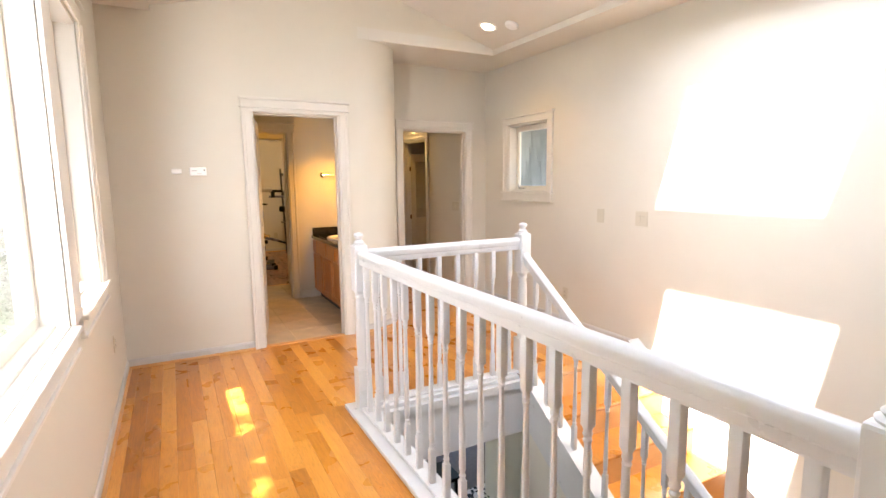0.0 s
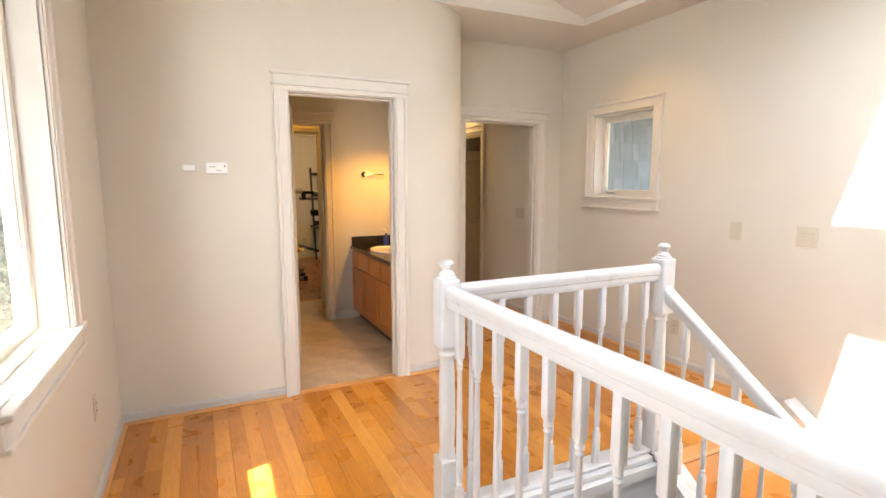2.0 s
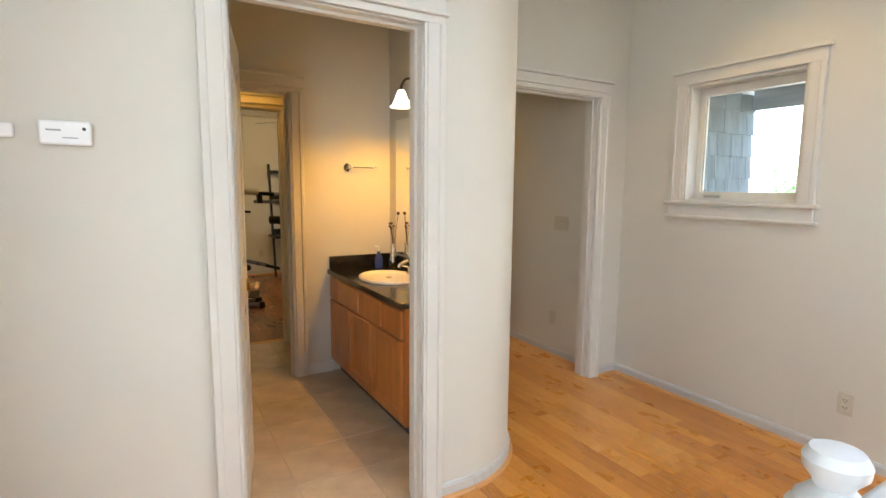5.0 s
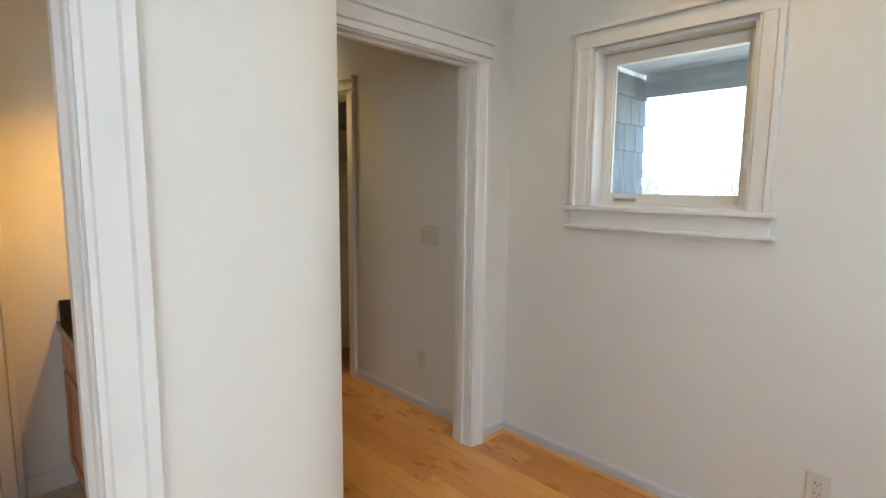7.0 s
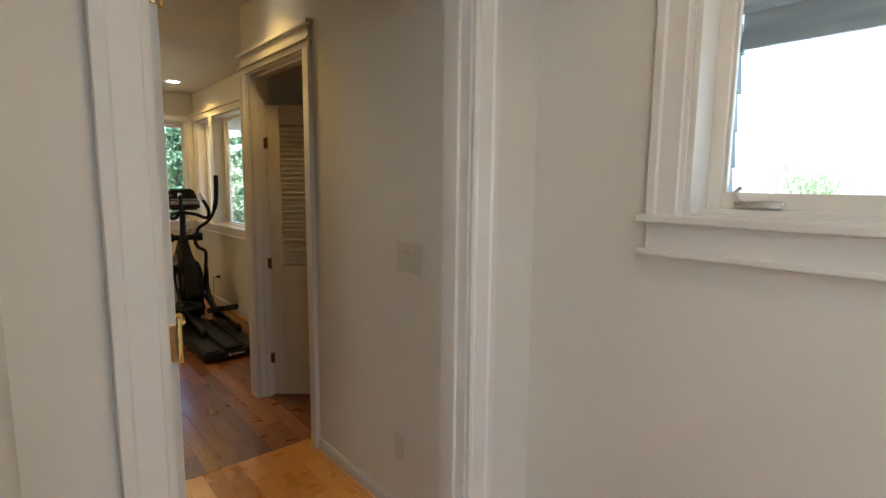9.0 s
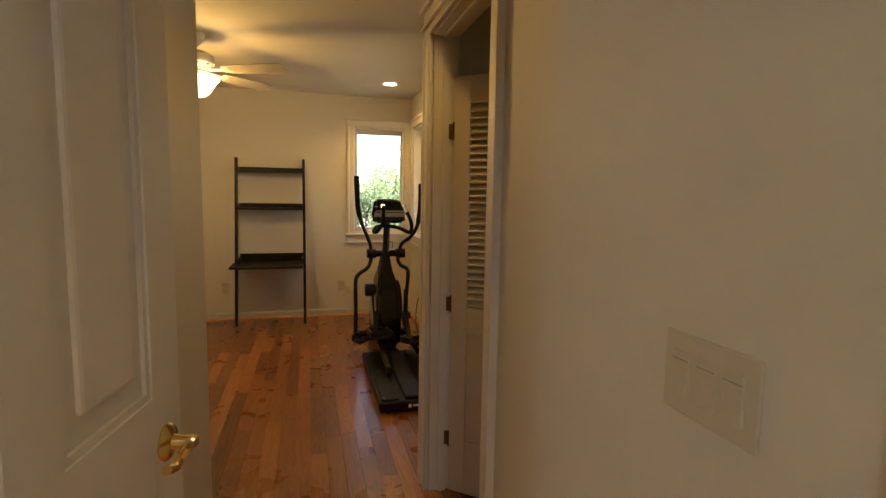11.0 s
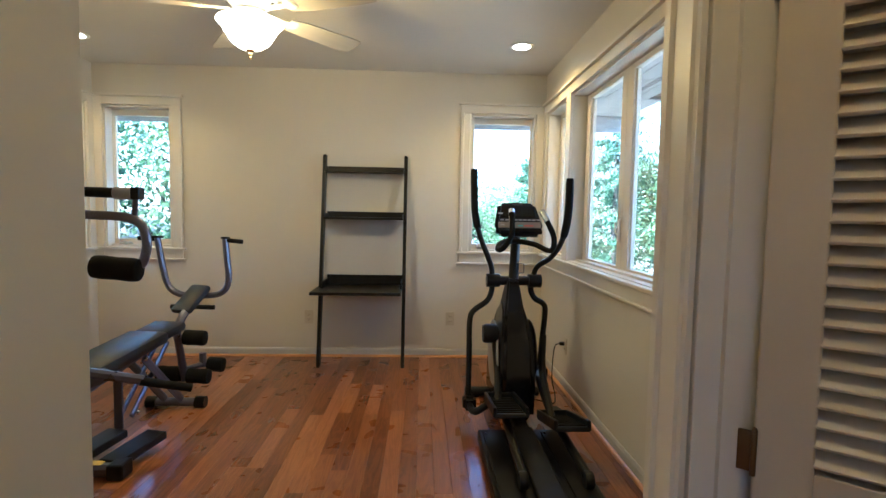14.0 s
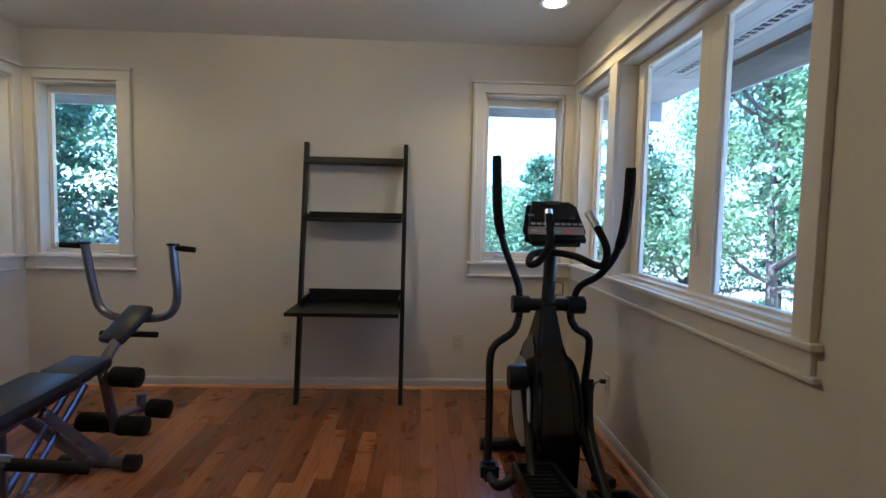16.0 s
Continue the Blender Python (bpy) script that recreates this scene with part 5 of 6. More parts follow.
# tower: base bars, post, back pad, cross beam, arms
gp("base_bar", sq((0.93, 8.66, 0.035), (1.40, 8.62, 0.035), 0.06, 0.06), M_STEEL, smooth=False)
for x, y in ((0.92, 8.66), (1.41, 8.62)):
    gp("end_cap", boxes((x - 0.03, x + 0.03, y - 0.04, y + 0.04, 0.0, 0.075), bevel=0.008), M_BLACKPL, smooth=False)
gp("base_rail", sq((1.165, 8.64, 0.035), (1.195, 8.93, 0.035), 0.055, 0.055), M_STEEL, smooth=False)
gp("tower_post", sq((1.165, 8.66, 0.06), (1.165, 8.63, 1.31), 0.065, 0.065), M_STEEL, smooth=False)
gp("post_cover", boxes((1.075, 1.255, 8.675, 8.74, 0.80, 1.30), bevel=0.02), M_VINYL, "black padded backrest", smooth=False)
gp("cross_beam", sq((0.72, 8.60, 1.335), (1.41, 8.60, 1.335), 0.07, 0.06), material("champagne_steel", (0.50, 0.47, 0.42), 0.35, 0.6), "pale metal cross beam", smooth=False)
gp("beam_cap", boxes((1.395, 1.45, 8.565, 8.635, 1.205, 1.31), bevel=0.006), M_BLACKPL, smooth=False)
for s, xb in ((1, 1.165), (-1, 1.165)):
    def mx(p):
        return (xb + s * (p[0] - xb), p[1], p[2])
    gp("press_arm", tube(bmesh.new(), smooth_path([mx(p) for p in ((1.36, 8.60, 1.225), (1.50, 8.60, 1.222), (1.63, 8.60, 1.215), (1.695, 8.60, 1.185), (1.715, 8.60, 1.11), (1.70, 8.60, 1.04), (1.67, 8.60, 1.01))], 6), 0.0185, 12), M_STEEL)
    gp("arm_roller", foam(mx((1.515, 8.58, 1.02)), mx((1.70, 8.58, 1.005)), 0.048), M_RUBBER)
    gp("upper_roller", tube(bmesh.new(), [mx((1.375, 8.62, 1.315)), mx((1.60, 8.62, 1.310))], 0.021, 12), M_RUBBER)
    gp("upper_grip", tube(bmesh.new(), [mx((1.585, 8.62, 1.310)), mx((1.655, 8.62, 1.308))], 0.026, 12), M_GREYPL)
    gp("grip_cap", boxes(tuple(sorted((mx((1.655, 0, 0))[0], mx((1.69, 0, 0))[0]))) + (8.595, 8.645, 1.285, 1.335), bevel=0.006), M_BLACKPL, smooth=False)
    gp("link", sq(mx((1.67, 8.61, 1.29)), mx((1.665, 8.605, 1.21)), 0.02, 0.02), M_STEEL, smooth=False)
    gp("lever", sq(mx((1.20, 8.75, 0.56)), mx((1.525, 8.90, 0.455)), 0.045, 0.03), M_STEEL, smooth=False)
    gp("lever_grip", tube(bmesh.new(), [mx((1.515, 8.895, 0.452)), mx((1.70, 9.00, 0.385))], 0.020, 12), M_RUBBER)
# front leg, foot plates
gp("front_leg", sq((1.195, 8.93, 0.04), (1.195, 8.93, 0.42), 0.06, 0.06), M_STEEL, smooth=False)
gp("leg_collar", boxes((1.150, 1.240, 8.885, 8.975, 0.285, 0.305), bevel=0.006), M_BLACKPL, smooth=False)
gp("pop_pin", tube(bmesh.new(), [(1.15, 8.91, 0.25), (1.09, 8.86, 0.235), (1.06, 8.83, 0.23)], [0.008, 0.008, 0.022], 10), M_CHROME)
gp("foot_bar", sq((0.96, 8.88, 0.035), (1.39, 8.88, 0.035), 0.06, 0.055), M_STEEL, smooth=False)
gp("warning_label", boxes((1.27, 1.345, 8.86, 8.905, 0.0665, 0.0675)), material("yellow_label", (0.75, 0.55, 0.08), 0.5), "yellow warning label", smooth=False)
gp("foot_bar_cap", boxes((1.38, 1.455, 8.835, 8.93, 0.0, 0.075), bevel=0.01), M_BLACKPL, smooth=False)
for a, b in (((1.165, 8.92), (1.225, 9.19)), ((1.365, 8.90), (1.435, 9.18))):
    d = Vector((b[0] - a[0], b[1] - a[1]))
    m = pose((a[0] + b[0]) / 2, (a[1] + b[1]) / 2, 0.062, 4, 0, -math.degrees(math.atan2(d.x, d.y)))
    bm = bmesh.new()
    box(bm, -0.058, 0.058, -0.15, 0.15, -0.018, 0.022, bevel=0.006, m=m)
    gp("foot_plate", bm, M_BLACKPL, smooth=False)
# bench: seat and long pad rising to the far end
def cushion(bm, p, q, w, t):
    p, q = Vector(p), Vector(q)
    d = q - p
    m = Matrix.Translation((p + q) / 2) @ d.to_track_quat("Y", "Z").to_matrix().to_4x4()
    box(bm, -w / 2, w / 2, -d.length / 2, d.length / 2, -t / 2, t / 2, bevel=t * 0.42, m=m)
    return bm


gp("seat_pad", cushion(bmesh.new(), (1.165, 8.62, 0.475), (1.175, 9.02, 0.445), 0.30, 0.07), M_VINYL)
gp("bench_pad", cushion(bmesh.new(), (1.165, 8.98, 0.455), (1.215, 9.55, 0.505), 0.25, 0.075), M_VINYL)
gp("bench_pad", cushion(bmesh.new(), (1.217, 9.55, 0.505), (1.235, 9.76, 0.525), 0.21, 0.06), M_VINYL)
gp("bench_rail", sq((1.19, 8.93, 0.36), (1.24, 9.74, 0.475), 0.05, 0.04), M_STEEL, smooth=False)
for dx in (-0.05, 0.05):
    gp("cross_strut", sq((1.22 + dx, 9.38, 0.42), (1.26 + dx, 9.72, 0.06), 0.045, 0.022), M_STEEL, smooth=False)
    gp("cross_strut", sq((1.21 + dx * 0.6, 9.30, 0.12), (1.23 + dx * 0.6, 9.66, 0.44), 0.035, 0.02), M_STEEL, smooth=False)
gp("strut_plate", boxes((1.168, 1.215, 9.262, 9.276, 0.06, 0.38), bevel=0.004), M_STEEL, smooth=False)
for p in ((1.28, 9.375, 0.415), (1.275, 9.30, 0.14), (1.29, 9.73, 0.46)):
    gp("bolt", lathe(bmesh.new(), [(0.012, 0), (0.012, 0.008), (0.006, 0.011)], 10, pose(*p, 0, 90)), M_CHROME)
gp("rear_foot", tube(bmesh.new(), [(1.13, 9.73, 0.038), (1.42, 9.73, 0.038)], 0.026, 14), M_STEEL)
for x in (1.125, 1.425):
    gp("foot_cap", tube(bmesh.new(), [(x - 0.03, 9.73, 0.038), (x + 0.03, 9.73, 0.038)], [0.037, 0.036], 16), M_BLACKPL)
# leg developer
gp("leg_post", sq((1.255, 9.78, 0.50), (1.265, 9.87, 0.13), 0.045, 0.04), M_STEEL, smooth=False)
gp("leg_arm", sq((1.265, 9.86, 0.20), (1.335, 9.98, 0.21), 0.035, 0.035), M_STEEL, smooth=False)
gp("arm_socket", sq((1.335, 9.98, 0.19), (1.335, 9.98, 0.285), 0.045, 0.045), M_STEEL, smooth=False)
for x0, x1, y, z in ((1.03, 1.17, 9.84, 0.45), (1.295, 1.435, 9.80, 0.435), (1.08, 1.24, 9.88, 0.175), (1.285, 1.43, 9.86, 0.165), (1.36, 1.47, 10.0, 0.20)):
    gp("leg_roller", foam((x0, y, z), (x1, y, z - 0.006), 0.050), M_RUBBER)
gp("roller_axle", tube(bmesh.new(), [(1.05, 9.83, 0.445), (1.42, 9.80, 0.437)], 0.010, 8), M_STEEL)
# arm curl stand: gooseneck, pad, raised bar with handles
gp("neck", tube(bmesh.new(), smooth_path([(1.25, 9.80, 0.47), (1.255, 9.85, 0.54), (1.265, 9.93, 0.595), (1.275, 10.02, 0.62)], 5), 1.0, 8, flat=(0.022, 0.026)), M_STEEL, smooth=False)
bm = cushion(bmesh.new(), (1.225, 9.90, 0.575), (1.285, 10.10, 0.72), 0.15, 0.045)
gp("curl_pad", bm, M_VINYL)
u = smooth_path([(0.985, 10.10, 1.06), (1.02, 10.10, 0.86), (1.052, 10.10, 0.73), (1.11, 10.10, 0.675), (1.20, 10.10, 0.655), (1.30, 10.10, 0.655), (1.405, 10.10, 0.67), (1.455, 10.10, 0.72), (1.468, 10.10, 0.80), (1.458, 10.10, 0.92), (1.448, 10.10, 1.06)], 5)
gp("handle_bar", tube(bmesh.new(), u, 1.0, 8, flat=(0.020, 0.020)), M_STEEL, smooth=False)
for p, q in (((0.985, 10.10, 1.045), (0.86, 10.10, 1.05)), ((1.448, 10.10, 1.045), (1.565, 10.10, 1.035)), ((1.11, 10.02, 0.592), (1.40, 10.02, 0.588))):
    gp("hand_grip", tube(bmesh.new(), [p, q], 0.0155, 12), M_RUBBER)
for x in (0.985, 1.448):
    gp("bar_cap", boxes((x - 0.024, x + 0.024, 10.076, 10.124, 1.055, 1.068), bevel=0.003), M_BLACKPL, smooth=False)

# ---------------------------------------------------------------- ceiling fan and recessed lights
fan = thing("ceiling_fan", "cream five blade ceiling fan with a lit glass bowl", "ceiling fan", (1.972, 9.07, 0))
add = local(fan)
M_FAN = material("cream_enamel", (0.74, 0.71, 0.62), 0.35, vary=0.03)
add("canopy", lathe(bmesh.new(), [(0.066, GZ), (0.068, GZ - 0.012), (0.052, GZ - 0.05), (0.026, GZ - 0.082), (0.018, GZ - 0.09)], 28), M_FAN, smooth=True)
add("downrod", lathe(bmesh.new(), [(0.013, GZ - 0.14), (0.013, GZ - 0.08)], 12), M_FAN, smooth=True)
mot = add("motor_housing", lathe(bmesh.new(), [(0.030, 2.335), (0.075, 2.328), (0.118, 2.305), (0.128, 2.270), (0.122, 2.250), (0.090, 2.232), (0.070, 2.200), (0.085, 2.190)], 36), M_FAN, smooth=True)
add("badge", lathe(bmesh.new(), [(0.016, 0), (0.016, 0.004), (0.006, 0.005)], 16, pose(-0.050, -0.105, 2.298, 75, 0, -24)), material("dark_badge", (0.05, 0.04, 0.03), 0.3), under=mot, smooth=True)
for k in range(10):
    a = 2 * math.pi * k / 10
    add("vent_slot", boxes((-0.010, 0.010, -0.003, 0.003, -0.005, 0.005)), M_DARKSLOT, under=mot).matrix_basis = pose(0.107 * math.cos(a), 0.107 * math.sin(a), 2.241, 60, 0, math.degrees(a) + 90)
blade_bm = bmesh.new()
ol = [(0.21, -0.045), (0.30, -0.062), (0.58, -0.072), (0.645, -0.068), (0.655, -0.050), (0.655, 0.050), (0.645, 0.068), (0.58, 0.072), (0.30, 0.062), (0.21, 0.045)]
av = [blade_bm.verts.new((x, y, -0.003)) for x, y in ol]
bv = [blade_bm.verts.new((x, y, 0.003)) for x, y in ol]
for i in range(len(ol)):
    blade_bm.faces.new((av[i], av[(i + 1) % len(ol)], bv[(i + 1) % len(ol)], bv[i]))
blade_bm.faces.new(av[::-1])
blade_bm.faces.new(bv)
blade_me = mesh_of("blade", blade_bm, material("pale_blade", (0.42, 0.39, 0.34), 0.45, vary=0.1, scale=5, stretch=(0.3, 3, 1)))
iron_bm = boxes((0.09, 0.235, -0.016, 0.016, -0.004, 0.004), bevel=0.002)
lathe(iron_bm, [(0.030, -0.007), (0.036, -0.003), (0.030, 0.001)], 20, pose(0.235, 0, 0))
iron_me = mesh_of("blade_iron", iron_bm, M_FAN, True)
for k in range(5):
    a = 72 * k + 49.0
    b = new("blade", blade_me)
    b.parent = fan
    b.matrix_basis = pose(0, 0, 2.205, 0, 0, a) @ pose(0, 0, 0, -12, 0, 0)
    i = new("blade_iron", iron_me)
    i.parent = b
add("light_fitter", lathe(bmesh.new(), [(0.055, 2.200), (0.075, 2.190), (0.075, 2.165), (0.05, 2.155)], 28), M_FAN, smooth=True)
shade = add("glass_bowl", lathe(bmesh.new(), [(0.152, 2.152), (0.155, 2.147), (0.135, 2.128), (0.112, 2.090), (0.090, 2.055), (0.055, 2.030), (0.018, 2.022), (0.018, 2.026), (0.050, 2.036), (0.085, 2.062), (0.105, 2.094), (0.126, 2.130), (0.145, 2.149)], 36), M_LAMP, "glowing frosted glass bowl", smooth=True)
shade.visible_shadow = False
add("finial", lathe(bmesh.new(), [(0.018, 2.026), (0.020, 2.018), (0.008, 2.010), (0.011, 2.000), (0.006, 1.990), (0.008, 1.982), (0.003, 1.976)], 14), M_BRASS, smooth=True)


def recessed(place, tilt=0.0, label="white recessed ceiling light, lit"):
    d = thing("recessed_light", label, "ceiling lamp", place, group="recessed lights")
    d.matrix_world = pose(*place, 0, tilt, 0)
    local(d)("trim_ring", lathe(bmesh.new(), [(0.088, 0.0), (0.086, -0.005), (0.066, -0.006), (0.060, -0.001)], 32), M_WHITEPL, smooth=True)
    local(d)("bulb", lathe(bmesh.new(), [(0.058, -0.0065), (0.040, -0.010), (0.01, -0.012)], 24), M_CAN, smooth=True)
    return d


recessed((3.50, 10.20, GZ))
recessed((0.385, 10.24, GZ))
recessed((3.02, 6.85, GZ))
VZ_AT = 2.803 + (3.01 - 2.70) * 0.3122
recessed((2.70, 4.10, VZ_AT - 0.002), math.degrees(math.atan(0.3122)))
sm = thing("smoke_detector", "white round smoke detector on the ceiling", "smoke detector", (2.80, 3.85, 0))
sm.matrix_world = pose(2.80, 3.85, 2.803 + 0.21 * 0.3122, 0, math.degrees(math.atan(0.3122)), 0)
local(sm)("case", lathe(bmesh.new(), [(0.062, 0.0), (0.064, -0.012), (0.055, -0.028), (0.030, -0.036), (0.01, -0.037)], 28), M_WHITEPL, smooth=True)

# ---------------------------------------------------------------- outside
M_GRASS = material("woodland_ground", (0.26, 0.235, 0.18), 0.95, vary=0.4, scale=0.8, bump=0.4, bump_scale=8)
gm = bmesh.new()
bmesh.ops.create_grid(gm, x_segments=2, y_segments=2, size=900)
structure("ground", gm, M_GRASS, "dry woodland ground with leaf litter", "ground").location = (0, 0, -3.0)


def leaf_material(name, base, warm):
    m = bpy.data.materials.new(name)
    m.use_nodes = True
    n, l = m.node_tree.nodes, m.node_tree.links
    b = n["Principled BSDF"]
    geo = n.new("ShaderNodeNewGeometry")
    mix = n.new("ShaderNodeMix")
    mix.data_type = "RGBA"
    mix.inputs["A"].default_value, mix.inputs["B"].default_value = (*base, 1), (*warm, 1)
    l.new(geo.outputs["Random Per Island"], mix.inputs["Factor"])
    l.new(mix.outputs["Result"], b.inputs["Base Color"])
    b.inputs["Roughness"].default_value = 0.6
    tr = n.new("ShaderNodeBsdfTranslucent")
    l.new(mix.outputs["Result"], tr.inputs[0])
    ms = n.new("ShaderNodeMixShader")
    ms.inputs[0].default_value = 0.35
    l.new(b.outputs[0], ms.inputs[1])
    l.new(tr.outputs[0], ms.inputs[2])
    l.new(ms.outputs[0], n["Material Output"].inputs[0])
    return m


M_LEAF = leaf_material("broad_leaves", (0.11, 0.19, 0.08), (0.22, 0.32, 0.15))
M_NEEDLE = leaf_material("needle_sprays", (0.07, 0.14, 0.08), (0.13, 0.22, 0.12))
M_BARK = material("grey_brown_bark", (0.09, 0.07, 0.055), 0.9, vary=0.35, scale=6, stretch=(1, 1, 0.2), bump=0.5, bump_scale=30)


def leaves(rng, centres, spread, size, count):
    """Many small leaf quads scattered round the clump centres."""
    c = centres[rng.integers(0, len(centres), count)]
    p = c + rng.normal(0, 1, (count, 3)) * spread
    u = rng.normal(0, 1, (count, 3))
    u /= np.linalg.norm(u, axis=1)[:, None]
    w = np.cross(u, rng.normal(0, 1, (count, 3)))
    w /= np.linalg.norm(w, axis=1)[:, None]
    s = (size * rng.uniform(0.6, 1.5, count))[:, None]
    v = np.stack([p - u * s, p + w * s * 0.45, p + u * s, p - w * s * 0.45], 1).reshape(-1, 3)
    f = np.arange(count * 4).reshape(-1, 4)
    return v, f


def leaf_mesh(name, v, f, mat):
    me = bpy.data.meshes.new(name)
    me.from_pydata(v.tolist(), [], f.tolist())
    me.materials.append(mat)
    return me


def broad_tree(seed, h=9.0, spread=2.6, count=5200):
    rng = np.random.default_rng(seed)
    ob = thing("tree", "leafy green broadleaf tree in sunlight", "tree")
    add = local(ob)
    bm = tube(bmesh.new(), smooth_path([(0, 0, -0.05), (0.05, 0.03, h * 0.25), (-0.06, 0.05, h * 0.5), (0.04, 0, h * 0.85)], 4), [0.17 - 0.012 * k for k in range(13)], 9)
    cs = []
    for k in range(15):
        a = rng.uniform(0, 6.28)
        z0 = h * rng.uniform(0.18, 0.75)
        r = spread * rng.uniform(0.5, 1.0) * (1.1 - 0.6 * z0 / h)
        tip = np.array([r * math.cos(a), r * math.sin(a), z0 + h * rng.uniform(0.08, 0.22)])
        tube(bm, smooth_path([(0, 0, z0), tuple(tip * (0.5, 0.5, 0) + (0, 0, z0 + 0.3 * (tip[2] - z0))), tuple(tip)], 3), [0.06, 0.055, 0.05, 0.04, 0.03, 0.02, 0.012], 6)
        cs += [tip, tip * (0.7, 0.7, 1) + rng.normal(0, 0.25, 3), tip + rng.normal(0, 0.45, 3)]
    cs.append(np.array([0, 0, h * 0.95]))
    add("trunk", bm, M_BARK, smooth=True)
    v, f = leaves(rng, np.array(cs), 0.46, 0.072, count)
    c = new("crown", leaf_mesh("crown", v, f, M_LEAF))
    c.parent = ob
    return ob


def conifer(seed, h=12.0, spread=2.3, count=6500):
    rng = np.random.default_rng(seed)
    ob = thing("conifer_tree", "dark green conifer with drooping branches", "tree")
    bm = tube(bmesh.new(), [(0, 0, -0.05), (0.02, 0, h * 0.5), (0, 0.02, h)], [0.2, 0.11, 0.015], 9)
    cs = []
    for k in range(46):
        z = h * (0.08 + 0.9 * k / 46)
        a = k * 2.4 + rng.uniform(-0.4, 0.4)
        r = spread * (1 - z / h) ** 0.75 * rng.uniform(0.7, 1.1) + 0.1
        for q in (0.3, 0.5, 0.7, 0.85, 1.0):
            cs.append(np.array([r * q * math.cos(a), r * q * math.sin(a), z + 0.15 * q - 0.45 * r * q * q * 0.5]))
        e = cs[-1]
        tube(bm, [(0, 0, z), tuple((e + np.array([0, 0, z])) / 2 * (1, 1, 1) + np.array([0, 0, 0.08])), tuple(e)], [0.03, 0.02, 0.006], 5)
    local(ob)("trunk", bm, M_BARK, smooth=True)
    v, f = leaves(rng, np.array(cs), np.array([0.15, 0.15, 0.09]), 0.075, count)
    c = new("crown", leaf_mesh("crown", v, f, M_NEEDLE))
    c.parent = ob
    return ob


def shrub(seed, count=2600):
    rng = np.random.default_rng(seed)
    ob = thing("shrub", "low leafy shrub on the slope", "shrub")
    bm = bmesh.new()
    cs = []
    for k in range(9):
        a, r = rng.uniform(0, 6.28), rng.uniform(0.2, 0.9)
        t = np.array([r * math.cos(a), r * math.sin(a), rng.uniform(0.4, 1.5)])
        tube(bm, [(0, 0, -0.05), tuple(t * 0.5), tuple(t)], [0.025, 0.018, 0.008], 5)
        cs.append(t)
    local(ob)("stem", bm, M_BARK, smooth=True)
    v, f = leaves(rng, np.array(cs), 0.28, 0.055, count)
    c = new("foliage", leaf_mesh("foliage", v, f, M_LEAF))
    c.parent = ob
    return ob


GZ0 = -3.0
# a wooded bank rises behind the north-west corner
bank = bmesh.new()
bmesh.ops.create_grid(bank, x_segments=24, y_segments=24, size=1.0)
for v in bank.verts:
    x, y = -12 + 11.5 * v.co.x, 18 + 12 * v.co.y
    up = max(0.0, 1 - abs(v.co.x) ** 3) * max(0.0, min(1.0, (v.co.y + 1) * 0.9)) * 5.0
    v.co = Vector((x, y, GZ0 - 0.2 + up + 0.35 * noise.noise(Vector((x * 0.4, y * 0.4, 0)))))
structure("bank", bank, M_GRASS, "wooded bank with leaf litter", "ground", smooth=True)

t1, t2 = broad_tree(1, 9.5, 2.9, 17000), broad_tree(2, 6.0, 2.2, 6500)
c1, c2 = conifer(3, 9.0, 2.2, 9500), conifer(4, 7.0, 1.9, 9000)
s1 = shrub(5, 4200)


def place(src, x, y, dz=0.0, turn=0.0, s=1.0):
    return copy_thing(src, pose(x, y, GZ0 + dz, 0, 0, turn) @ Matrix.Scale(s, 4))


t1.matrix_world = pose(10.8, 18.5, GZ0)
t2.matrix_world = pose(5.2, 28.0, GZ0, 0, 0, 70) @ Matrix.Scale(0.8, 4)
c1.matrix_world = pose(9.6, 24.2, GZ0)
c2.matrix_world = pose(-5.6, 17.6, GZ0 + 1.6)
s1.matrix_world = pose(-1.5, 13.9, GZ0 + 0.6)
rr = random.Random(11)
